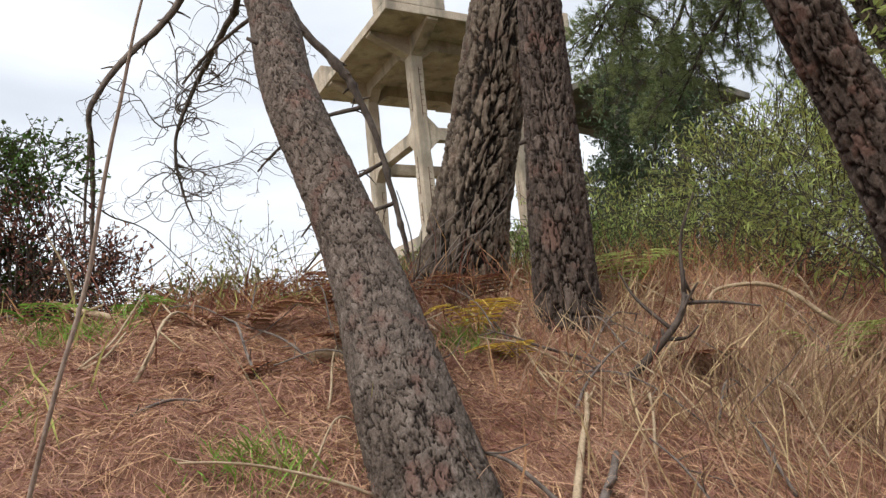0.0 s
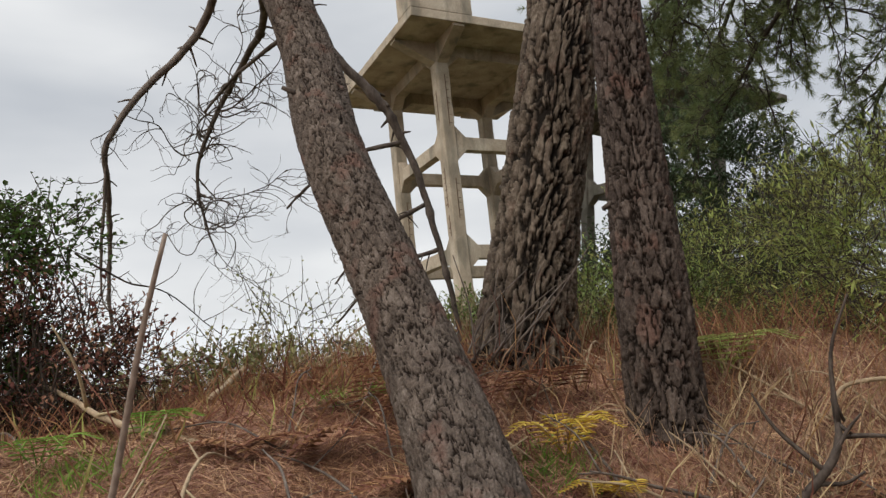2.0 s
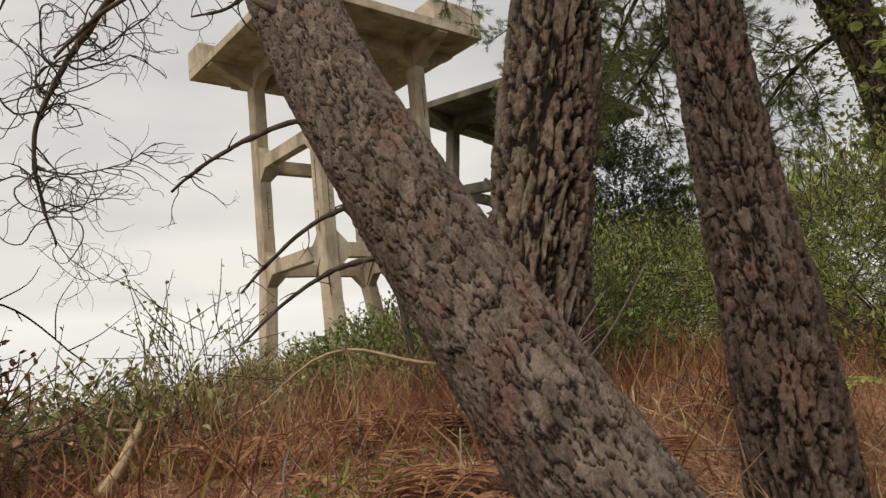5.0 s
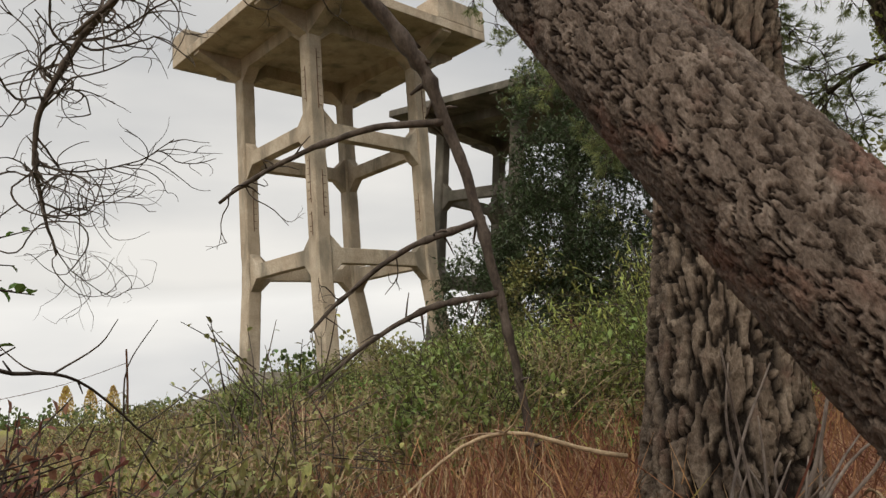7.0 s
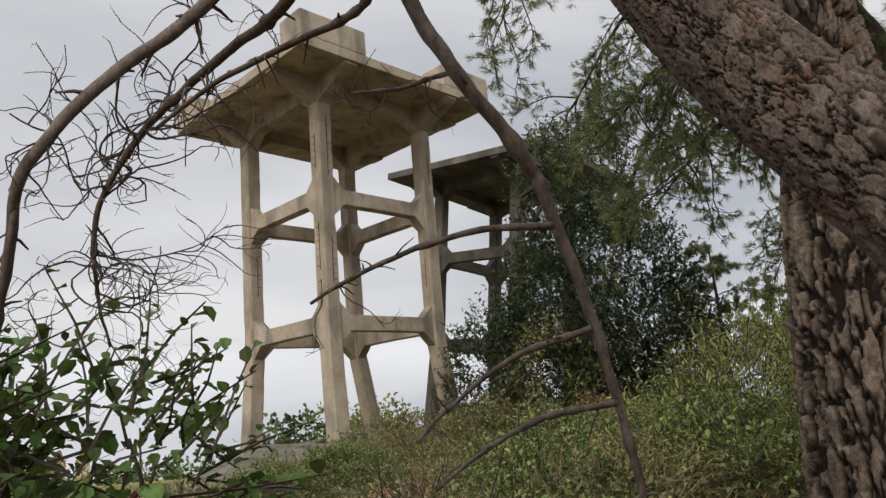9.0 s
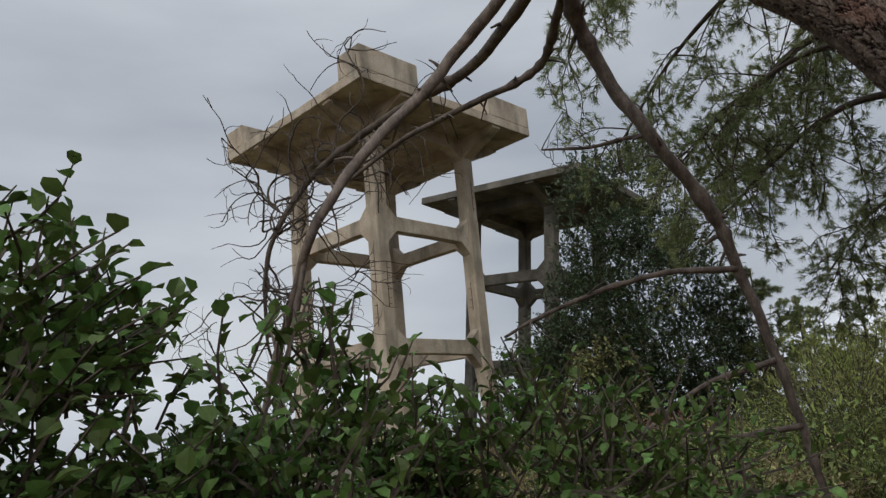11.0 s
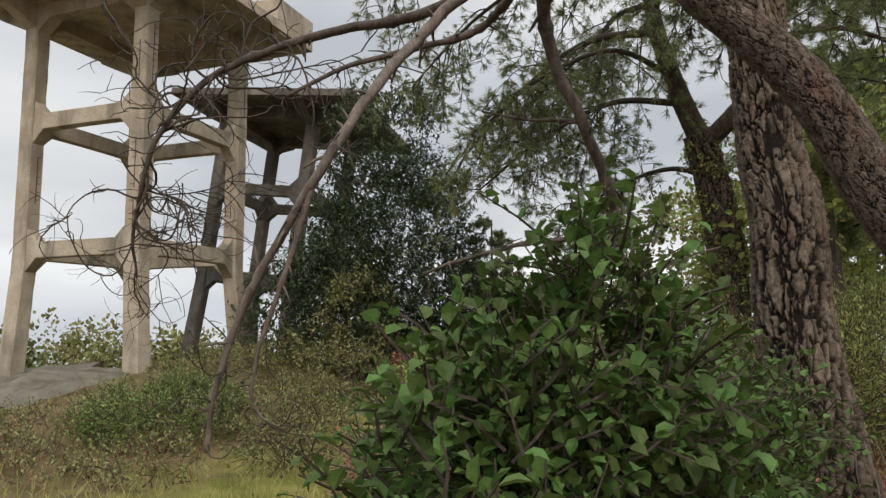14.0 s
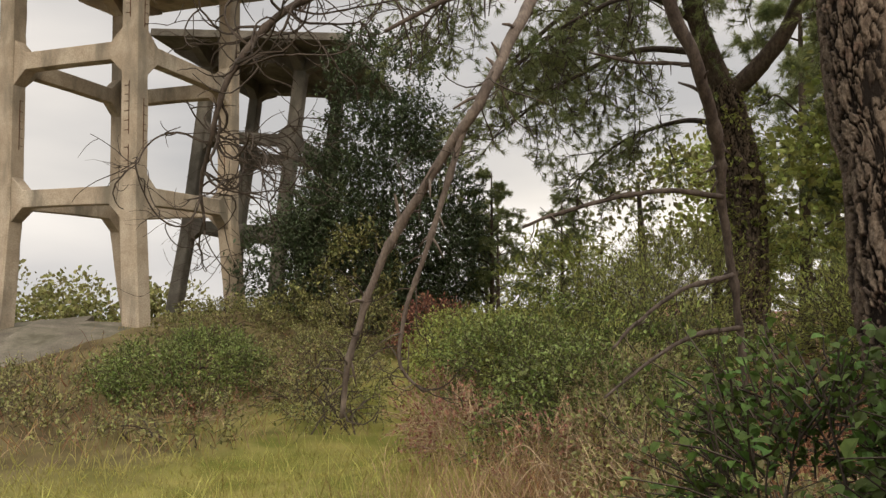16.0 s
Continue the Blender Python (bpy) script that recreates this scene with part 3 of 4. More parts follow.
ARCH = [(-7.1, -10.15, 5.75), (-6.95, -9.6, 5.8), (-7.03, -9.05, 5.47), (-7.25, -8.88, 5.15), (-7.56, -8.8, 4.82), (-7.8, -8.68, 4.42), (-7.79, -8.45, 4.1), (-7.78, -8.2, 3.72), (-7.79, -8.05, 3.32), (-7.77, -7.98, 2.95)]
ob, arch_pts, arch_r = limb("dead_limb", ARCH, 0.041, 0.013, lean, "pale arched dead limb", stubs=14, seed=11)
twigs(arch_pts, arch_r, 15, 0.42, 21, 0.1, ob, 0.5, r_twig=0.005)
fork, fork_pts, fork_r = limb("side_branch", [(-7.8, -8.62, 4.36), (-7.83, -8.46, 3.84), (-7.85, -8.34, 3.49), (-7.85, -8.3, 3.23), (-7.8, -8.4, 3.1)], 0.015, 0.006, lean, "thin hanging dead branch", stubs=5, knots=3, seed=19)
twigs(fork_pts, fork_r, 8, 0.34, 29, 0.2, fork, 0.4, r_twig=0.004)
DROOP = [(-7.05, -10.0, 6.0), (-6.65, -9.3, 5.85), (-6.45, -8.6, 5.73), (-6.48, -8.0, 5.7), (-6.56, -7.4, 5.58), (-6.68, -6.98, 5.37), (-6.82, -6.72, 4.97), (-6.82, -6.58, 4.6), (-6.72, -6.42, 4.27), (-6.62, -6.38, 3.95)]
ob, droop_pts, droop_r = limb("dead_limb", DROOP, 0.045, 0.009, lean, "dark drooping dead limb", stubs=8, seed=12, material=DARKWOOD)
twigs(droop_pts, droop_r, 30, 1.15, 22, 0.06, ob, 0.45, "tangle of fine curling twigs", 0.0105)
STUB = [(-6.9, -9.85, 5.9), (-6.3, -9.25, 5.85), (-6.09, -8.89, 5.71), (-6.42, -8.49, 5.5), (-6.68, -8.15, 5.33), (-6.9, -7.85, 5.1)]
ob, stub_pts, stub_r = limb("dead_limb", STUB, 0.034, 0.012, lean, stubs=10, seed=13, material=DARKWOOD)
twigs(stub_pts, stub_r, 5, 0.3, 23, 0.3, ob, 0.4, r_twig=0.004)
HANG = [(-7.0, -10.05, 5.9), (-6.6, -9.55, 5.8), (-6.29, -9.47, 5.45), (-6.15, -9.66, 4.93), (-5.85, -9.79, 4.5), (-5.7, -9.82, 4.18), (-5.6, -9.86, 3.85), (-5.54, -9.92, 3.4), (-5.48, -9.96, 2.95), (-5.44, -10.02, 2.25)]
ob, hang_pts, hang_r = limb("dead_limb", HANG, 0.05, 0.018, lean, "knotted hanging dead limb", stubs=12, knots=8, seed=14, material=DARKWOOD)
for k, (line, r) in enumerate((([(-5.71, -9.83, 4.15), (-5.95, -9.4, 4.18), (-6.2, -8.9, 4.06), (-6.33, -8.57, 3.93)], 0.021),
                               ([(-5.6, -9.89, 3.62), (-5.8, -9.55, 3.52), (-6.0, -9.25, 3.3), (-6.11, -9.11, 3.14)], 0.018),
                               ([(-5.53, -9.94, 3.26), (-5.75, -9.6, 3.2), (-5.95, -9.3, 3.02), (-6.1, -9.05, 2.82)], 0.018),
                               ([(-6.14, -9.66, 4.95), (-6.2, -9.3, 4.98), (-6.3, -9.0, 5.05)], 0.014))):
    o2, pts, rad = limb("side_branch", line, r, r * 0.45, lean, stubs=4, knots=3, seed=30 + k, material=DARKWOOD)
    twigs(pts, rad, 3, 0.4, 40 + k, 0.6, o2, 0.3, r_twig=0.0045)
# broken twigs fanned against the foot of the thick pine
fan = empty("broken_branch", (-6.0, -11.35, ground_z(-6.0, -11.35)), "snapped grey twiggy branch leaning on a pine", "branch")
random.seed(77)
for _ in range(16):
    a = Vector((-6.0 + rnd(-0.15, 0.15), -11.35 + rnd(-0.12, 0.12), 2.35))
    b = a + Vector((rnd(-0.1, 0.5), rnd(-0.3, 0.1), rnd(0.2, 0.62)))
    m = Mesh()
    m.tube(curve([a, (a + b) / 2 + spread(0.06), b], 4), [0.007 - 0.0005 * k for k in range(9)], 5)
    hang("twig", m, DEADWOOD, fan, smooth=True)

# the pine that leans in beside the start of the walk
right = empty("bent_pine", (-4.75, -13.75, ground_z(-4.75, -13.75)), "dark pine trunk leaning over the bank", "tree")
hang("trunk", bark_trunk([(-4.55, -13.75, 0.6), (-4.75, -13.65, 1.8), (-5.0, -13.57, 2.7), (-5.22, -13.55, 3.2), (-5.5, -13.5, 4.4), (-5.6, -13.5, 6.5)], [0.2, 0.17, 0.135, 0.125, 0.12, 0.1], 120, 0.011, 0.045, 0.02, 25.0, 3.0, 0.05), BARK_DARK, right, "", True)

# ---- shrubs, pines and undergrowth ----
def in_blob(c, r, shell=0.45):
    d = spread()
    s = rnd(shell, 1.0) ** 0.6
    return Vector((c[0] + d.x * r[0] * s, c[1] + d.y * r[1] * s, c[2] + d.z * r[2] * s)), d


def shrub(name, blobs, sprigs, leaf, material, label, category, seed, stems=10, sprig_len=0.22, per=7, stem_mat=None, width=0.62, spare=0.0, group="", stem_r=0.011):
    """A shrub: stems from the ground to its masses, and sprigs of leaves through them with gaps between."""
    random.seed(seed)
    cx, cy = blobs[0][0][0], blobs[0][0][1]
    base = Vector((cx, cy, ground_z(cx, cy)))
    owner = empty(name, base, label, category, group)
    wood, green = Mesh(), Mesh()
    total = sum(b[1][0] * b[1][1] * b[1][2] for b in blobs) ** 1.0
    for c, r in blobs:
        share = r[0] * r[1] * r[2] / total
        for _ in range(max(2, int(stems * share + 0.5))):
            top, _ = in_blob(c, r, 0.2)
            foot = Vector((c[0] + rnd(-0.5, 0.5) * r[0], c[1] + rnd(-0.5, 0.5) * r[1], 0))
            foot.z = ground_z(foot.x, foot.y) - 0.03
            mid = (foot + top) / 2 + spread(0.14)
            wood.tube(curve([foot, mid, top], 5), [stem_r * (1 - 0.065 * k) for k in range(11)], 5, cap=False)
        for _ in range(int(sprigs * share)):
            p, d = in_blob(c, r)
            if noise.noise(p * (1.6 / max(0.35, min(r)) ) + Vector((seed, 0, 0))) < -0.12 + spare or p.z < ground_z(p.x, p.y) + 0.04:
                continue
            way = (d * 0.8 + spread(0.8) + Vector((0, 0, 0.25))).normalized()
            n = sprig_len * rnd(0.6, 1.4)
            wood.tube([p, p + way * n * 0.5 + spread(0.012), p + way * n], [0.0035, 0.0028, 0.0015], 3, cap=False)
            for k in range(per):
                q = p + way * n * (k + 0.6) / per
                out = (way * 0.45 + spread(1.0)).normalized()
                s = leaf * rnd(0.55, 1.25)
                green.leaf(q, out, Vector((rnd(-0.5, 0.5), rnd(-0.5, 0.5), 1)), s, s * width)
    tagged(hang("branchwork", wood, stem_mat or TWIG, owner), kind="stuff")
    tagged(hang("foliage", green, material, owner), kind="stuff")
    return owner


def tuft(m, p, way, length, count, width=0.0022):
    for _ in range(count):
        d = (way * 1.1 + spread(0.85)).normalized()
        tip = p + d * length * rnd(0.7, 1.15) + Vector((0, 0, -0.012))
        side = d.cross(spread()).normalized() * width
        b = len(m.v)
        m.v += [p - side, p + side, tip]
        m.f.append((b, b + 1, b + 2))


def pine_parts(height, r, crown_from, reach, limbs, seed, tufts=14, lean_x=0.0, lean_y=0.0, droop=0.25, needle=0.15, per=15, width=0.0045, aim=None):
    """Meshes of a pine: trunk, boughs and needles, with its foot at the origin."""
    random.seed(seed)
    wood, green, stem = Mesh(), Mesh(), Mesh()
    line = curve([(0, 0, -0.3), (lean_x * 0.2, lean_y * 0.2, height * 0.33), (lean_x * 0.6, lean_y * 0.6, height * 0.66), (lean_x, lean_y, height)], 10)
    n = len(line)
    stem.tube(line, [r * (1.15 - 0.95 * k / n) * (1 + 0.06 * noise.noise((k * 0.7, seed, 0))) for k in range(n)], 14)
    for j in range(limbs):
        f = crown_from + (1 - crown_from) * (j + rnd(0, 0.8)) / limbs
        root = line[min(n - 2, int(f * n))]
        a = j * 2.4 + rnd(-0.5, 0.5) if aim is None else rnd(*aim)
        size = reach * (1.15 - 0.75 * (f - crown_from) / (1 - crown_from)) * rnd(0.65, 1.1)
        out = Vector((math.cos(a), math.sin(a), 0))
        pts = curve([root, root + out * size * 0.35 + Vector((0, 0, size * 0.16)) + spread(0.1 * size), root + out * size * 0.7 + Vector((0, 0, size * (0.18 - droop * 0.3))) + spread(0.12 * size),
                     root + out * size + Vector((0, 0, size * (0.2 - droop)))], 6)
        rl = max(0.018, r * 0.36 * (1 - 0.6 * f))
        wood.tube(pts, [rl * (1 - 0.85 * k / len(pts)) for k in range(len(pts))], 6, cap=False)
        for _ in range(tufts):
            k = random.randrange(len(pts) // 3, len(pts))
            d = (out * 0.5 + spread(1.0) + Vector((0, 0, -droop * 0.6))).normalized()
            ln = size * rnd(0.12, 0.34)
            e = pts[k] + d * ln
            mid = pts[k] + d * ln * 0.5 + spread(0.05) + Vector((0, 0, 0.06 * ln))
            tw = curve([pts[k], mid, e + Vector((0, 0, -droop * 0.3 * ln))], 4)
            wood.tube(tw, [0.009 - 0.0008 * s for s in range(len(tw))], 3, cap=False)
            for q in tw[3:]:
                for _ in range(2):
                    tuft(green, q + spread(0.05), (d + spread(0.9)).normalized(), needle, per, width)
    return stem, wood, green


def plant_pine(meshes, at, turn, scale, label, name="pine", group="pines of the wood", names=("trunk", "branchwork", "foliage")):
    x, y = at
    t = empty(name, (x, y, ground_z(x, y)), label, "tree", group)
    t.rotation_euler = (0, 0, radians(turn))
    t.scale = (scale, scale, scale)
    for nm, me in zip(names, meshes):
        tagged(part(nm, me, None, t), kind="" if nm == "trunk" else "stuff")
    return t


def pine_data(seed, **kw):
    s, w, g = pine_parts(seed=seed, **kw)
    return s.data("trunk", BARK_WARM, True), w.data("boughs", TWIG, True), g.data("needles", NEEDLES)


spreading = pine_data(5, height=12.0, r=0.26, crown_from=0.62, reach=4.2, limbs=20, tufts=40, lean_x=-0.9, lean_y=0.9, droop=0.38, needle=0.17, per=13, width=0.0045)
BROAD = Vector((1.65, -10.75, 0))
broad = plant_pine(spreading[1:], (BROAD.x, BROAD.y), 0, 1.0, "wide-crowned forked pine with drooping needled boughs", "spreading_pine", "", names=("branchwork", "foliage"))
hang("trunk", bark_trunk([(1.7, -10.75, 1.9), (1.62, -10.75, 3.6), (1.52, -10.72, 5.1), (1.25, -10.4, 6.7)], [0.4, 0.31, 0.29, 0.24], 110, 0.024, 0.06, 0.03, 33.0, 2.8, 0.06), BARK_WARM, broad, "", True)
for line, r in (([(1.27, -10.42, 6.6), (0.95, -10.1, 7.4), (0.6, -9.8, 8.5), (0.5, -9.6, 10.5), (0.7, -9.6, 12.4)], 0.19), ([(1.3, -10.45, 6.5), (1.1, -10.95, 6.95), (0.9, -11.4, 7.6), (0.9, -11.8, 9.0), (1.1, -12.0, 11.0)], 0.17)):
    m = Mesh()
    pts = curve(line, 8)
    m.tube(pts, [r * (1 - 0.7 * k / len(pts)) * (1 + 0.08 * noise.noise((k * 0.7, r, 1))) for k in range(len(pts))], 12)
    hang("forked_limb", m, BARK_WARM, broad, smooth=True)


def bough(line, r, owner, seed, sides=17, hang_=0.55, thick=1.0):
    """A long pine bough with drooping side shoots that end in brushes of needles."""
    random.seed(seed)
    wood, green = Mesh(), Mesh()
    pts = curve(line, 8)
    n = len(pts)
    wood.tube(pts, [r * (1 - 0.8 * k / n) for k in range(n)], 7, cap=False)
    along = (pts[-1] - pts[0]).normalized()
    for _ in range(sides):
        k = random.randrange(n // 4, n)
        d = (along * 0.5 + spread(0.9) + Vector((0, 0, -hang_))).normalized()
        ln = rnd(0.6, 1.5) * thick
        side = curve([pts[k], pts[k] + d * ln * 0.4 + spread(0.08), pts[k] + d * ln * 0.8 + Vector((0, 0, -0.12 * ln)) + spread(0.1), pts[k] + d * ln + Vector((0, 0, -0.3 * ln))], 5)
        wood.tube(side, [r * 0.26 * (1 - 0.8 * j / len(side)) for j in range(len(side))], 4, cap=False)
        for j in range(4, len(side)):
            for _ in range(2 if j < len(side) - 1 else 4):
                e = (spread(0.9) + d * 0.4 + Vector((0, 0, -0.1))).normalized()
                tip = side[j] + e * rnd(0.12, 0.34) * thick
                wood.tube([side[j], (side[j] + tip) / 2 + spread(0.03), tip], [0.007, 0.006, 0.004], 3, cap=False)
                tuft(green, tip - e * 0.06, e, 0.15, 22, 0.0042)
                tuft(green, tip, e, 0.13, 14, 0.0042)
    tagged(hang("bough", wood, TWIG, owner, smooth=True), kind="stuff")
    tagged(hang("needles", green, NEEDLES, owner), kind="stuff")


for k, (line, r) in enumerate((([(0.7, -9.9, 8.3), (1.2, -8.6, 8.5), (1.8, -7.2, 7.9), (2.2, -6.0, 6.9)], 0.075), ([(1.1, -10.2, 7.2), (1.3, -9.0, 7.4), (1.7, -7.7, 7.0), (2.0, -6.4, 6.2)], 0.065),
                               ([(0.5, -9.7, 9.5), (1.2, -8.2, 10.0), (1.8, -6.5, 9.6), (2.2, -5.0, 8.6)], 0.07), ([(1.0, -10.1, 7.6), (0.2, -9.2, 7.9), (-0.4, -8.2, 7.4), (-0.7, -7.4, 6.7)], 0.055),
                               ([(1.0, -11.2, 7.3), (0.3, -11.7, 8.2), (-0.6, -12.2, 8.2), (-1.3, -12.8, 7.6)], 0.06), ([(0.6, -9.8, 8.6), (-0.3, -10.2, 9.3), (-1.5, -10.0, 9.2), (-2.5, -9.4, 8.5)], 0.065),
                               ([(1.4, -10.6, 6.0), (2.4, -9.8, 6.4), (3.3, -8.6, 6.2), (4.0, -7.6, 5.5)], 0.06), ([(0.9, -11.5, 8.0), (1.8, -12.6, 8.4), (2.4, -13.8, 8.0), (2.8, -14.8, 7.0)], 0.06),
                               ([(0.7, -9.8, 8.8), (2.0, -9.0, 9.2), (3.4, -8.2, 8.8), (4.6, -7.4, 7.8)], 0.06), ([(0.9, -11.5, 8.0), (0.2, -11.0, 8.7), (-0.6, -10.7, 8.8), (-1.4, -10.6, 8.3)], 0.055), ([(0.5, -9.6, 10.4), (0.0, -8.4, 10.8), (-0.4, -7.0, 10.4), (-0.6, -5.9, 9.6)], 0.055))):
    bough(line, r, broad, 1000 + k, 19)
wood_a = pine_data(6, height=11.0, r=0.19, crown_from=0.22, reach=3.0, limbs=26, tufts=22, droop=0.2, needle=0.2, per=13, width=0.006)
wood_b = pine_data(7, height=9.0, r=0.15, crown_from=0.08, reach=2.6, limbs=26, tufts=22, droop=0.15, needle=0.2, per=13, width=0.006)
spots = [(1.8, -13.5, "b", 70, 1.0), (9.5, -13.0, "b", 200, 1.1), (6.0, -16.0, "a", 260, 1.0), (13.0, -4.0, "b", 310, 0.45), 
         (2.2, -18.0, "b", 95, 1.15), (15.5, -16.0, "a", 170, 1.2), (19.5, -2.0, "b", 240, 0.5), (11.0, -20.5, "a", 15, 1.1), (-1.5, -15.5, "b", 150, 0.8),
         (18.0, 5.0, "b", 35, 0.8), (29.0, -5.0, "b", 80, 0.6), (25.0, -17.0, "a", 220, 1.3), (6.2, -5.4, "b", 330, 0.45), (8.6, -6.8, "b", 100, 0.4), (-3.5, -19.5, "a", 45, 1.0), (-9.5, -21.0, "a", 120, 1.0), (-14.5, -19.0, "b", 20, 1.1)]
for x, y, kind, turn, s in spots:
    plant_pine(wood_a if kind == "a" else wood_b, (x, y), turn, s, "tall pine of the wood with dark needles" if kind == "a" else "bushy young pine with low branches")

# the dense evergreen in front of the far tower
shrub("evergreen_tree", [((5.2, -3.1, 5.2), (2.3, 2.3, 2.9)), ((5.0, -3.0, 7.9), (1.5, 1.5, 1.9)), ((6.4, -3.6, 4.2), (1.9, 1.8, 1.9)), ((3.9, -2.4, 4.0), (1.2, 1.2, 1.6)), ((3.2, -1.6, 3.9), (1.1, 1.0, 1.5)), ((4.4, -3.6, 3.2), (2.0, 0.9, 0.9)), ((4.7, -1.7, 4.6), (1.2, 1.1, 2.5)), ((3.6, -0.9, 3.6), (1.0, 0.9, 1.5))], 12500, 0.105, LEAF_DARK,
      "dense dark evergreen tree against a concrete tower", "tree", 51, 26, 0.34, 8, width=0.5, spare=-0.05)
shrub("dead_bracken_clump", [((-3.7, -4.35, 2.0), (0.9, 0.35, 0.22)), ((-2.6, -4.5, 2.02), (0.9, 0.35, 0.3))], 260, 0.035, LEAF_RUSSET, "brown dead stems under a bramble mound", "bracken", 73, 150, 0.22, 5, spare=0.03, stem_mat=PALE_STICK, stem_r=0.004)
shrub("bramble_mound", [((-4.9, -2.9, 2.1), (0.8, 0.6, 0.32)), ((-3.9, -1.9, 2.2), (0.9, 0.7, 0.35)), ((-5.3, -3.8, 2.02), (0.6, 0.5, 0.24))], 1500, 0.045, LEAF_OLIVE, "low dull brambles in front of broken slabs", "shrub", 74, 60, 0.16, 6, stem_r=0.005)
shrub("olive_shrub", [((3.0, -3.3, 3.7), (0.8, 0.8, 1.3)), ((2.5, -2.6, 3.2), (0.6, 0.6, 0.7))], 900, 0.09, LEAF_OLIVE, "sparse shrub with olive and yellow leaves", "shrub", 52, 14, 0.26, 6, spare=0.06)
# brambles over the foot of the near tower
shrub("bramble_mound", [((-2.8, -3.3, 2.24), (1.4, 1.1, 0.7)), ((-1.9, -2.9, 2.25), (1.0, 0.9, 0.58)), ((-3.6, -3.4, 2.05), (0.7, 0.7, 0.46))], 7000, 0.045, LEAF_BRAMBLE, "rounded mound of brambles, olive green and brown", "shrub", 53, 34, 0.15, 6)
shrub("bramble_mound", [((0.3, -1.9, 2.78), (1.7, 0.9, 0.42)), ((2.4, -1.8, 2.85), (1.2, 0.9, 0.5))], 2600, 0.055, LEAF_OLIVE, "low brambles round the feet of the towers", "shrub", 54, 24, 0.16, 6)
shrub("bramble_mound", [((-1.6, -7.4, 2.5), (1.9, 1.2, 0.62)), ((0.2, -6.6, 2.5), (1.6, 1.2, 0.6))], 3600, 0.06, GORSE, "low green brambles on the flat", "shrub", 55, 30, 0.18, 6)
shrub("russet_shrub", [((1.2, -5.5, 2.6), (0.9, 0.7, 0.6))], 1100, 0.06, LEAF_RUSSET, "russet dead bracken clump", "shrub", 56, 20, 0.2, 6)
shrub("undergrowth", [((-4.9, -4.4, 2.1), (0.6, 0.6, 0.22)), ((-2.7, -5.3, 2.25), (1.2, 0.8, 0.35)), ((-3.7, -6.05, 2.3), (0.9, 0.55, 0.34)), ((-4.6, -1.4, 2.2), (1.1, 1.1, 0.3)), ((-2.2, -2.2, 2.3), (1.3, 0.6, 0.35))], 2000, 0.045, LEAF_OLIVE,
      "dull scrub of bramble and dead stems", "shrub", 67, 120, 0.2, 6, spare=0.02)
shrub("undergrowth", [((-1.6, -4.6, 2.4), (1.4, 0.8, 0.42)), ((-4.9, -5.0, 2.2), (0.5, 0.5, 0.3)), ((0.6, -4.2, 2.7), (1.4, 0.8, 0.6)), ((-5.5, -2.6, 2.2), (0.7, 0.8, 0.28))], 2200, 0.05, LEAF_OLIVE,
      "dull green scrub at the edge of the turf", "shrub", 68, 50, 0.18, 6)
shrub("ivy", [((1.62, -10.75, 4.2), (0.42, 0.42, 1.7)), ((1.4, -10.55, 6.0), (0.4, 0.4, 0.9))], 1000, 0.07, GORSE, "sparse pale ivy round a forked pine trunk", "climber", 69, 6, 0.2, 6)
# the tall leafy bush by the path, and the brambles beyond it
shrub("leafy_bush", [((-9.38, -10.12, 3.0), (0.36, 0.3, 0.66)), ((-9.47, -10.2, 3.45), (0.16, 0.16, 0.36)), ((-8.95, -10.22, 2.98), (0.42, 0.28, 0.62)), ((-9.7, -10.02, 2.75), (0.24, 0.22, 0.52)), ((-9.8, -10.02, 3.15), (0.2, 0.2, 0.3)), ((-9.58, -10.04, 3.3), (0.2, 0.2, 0.34)), ((-9.96, -10.0, 2.9), (0.14, 0.16, 0.3)), ((-9.1, -9.85, 2.55), (0.45, 0.32, 0.36)), ((-8.5, -10.1, 2.55), (0.4, 0.3, 0.38))],
      6200, 0.035, LEAF, "tall bush of glossy broad green leaves", "shrub", 57, 34, 0.14, 7, width=0.85, spare=-0.12)
shrub("leafy_bush", [((-8.15, -10.52, 3.2), (0.26, 0.2, 0.17)), ((-8.46, -10.4, 3.18), (0.28, 0.24, 0.25)), ((-8.1, -10.6, 3.33), (0.12, 0.1, 0.09)), ((-9.0, -9.75, 3.0), (0.3, 0.25, 0.45))], 1200, 0.032, LEAF, "spindly bush with broad green leaves on the crest", "shrub", 58, 16, 0.18, 7, width=0.8, stem_r=0.008)
shrub("dead_bush", [((-8.12, -10.5, 2.58), (0.42, 0.26, 0.44)), ((-8.5, -10.4, 2.55), (0.42, 0.3, 0.46)), ((-7.72, -10.45, 2.42), (0.26, 0.24, 0.28))], 1500, 0.032, LEAF_RUSSET, "dark russet heap of dead bracken and bramble", "shrub", 61, 110, 0.22, 6, spare=0.02, stem_r=0.006)
shrub("bramble_tangle", [((-7.3, -9.6, 2.28), (0.5, 0.4, 0.3)), ((-6.9, -10.0, 2.3), (0.5, 0.35, 0.28)), ((-7.9, -9.6, 2.32), (0.4, 0.4, 0.34))], 900, 0.05, LEAF_OLIVE, "dull green brambles behind a leafy bush", "shrub", 66, 30, 0.2, 6, stem_mat=PALE_STICK, stem_r=0.005)
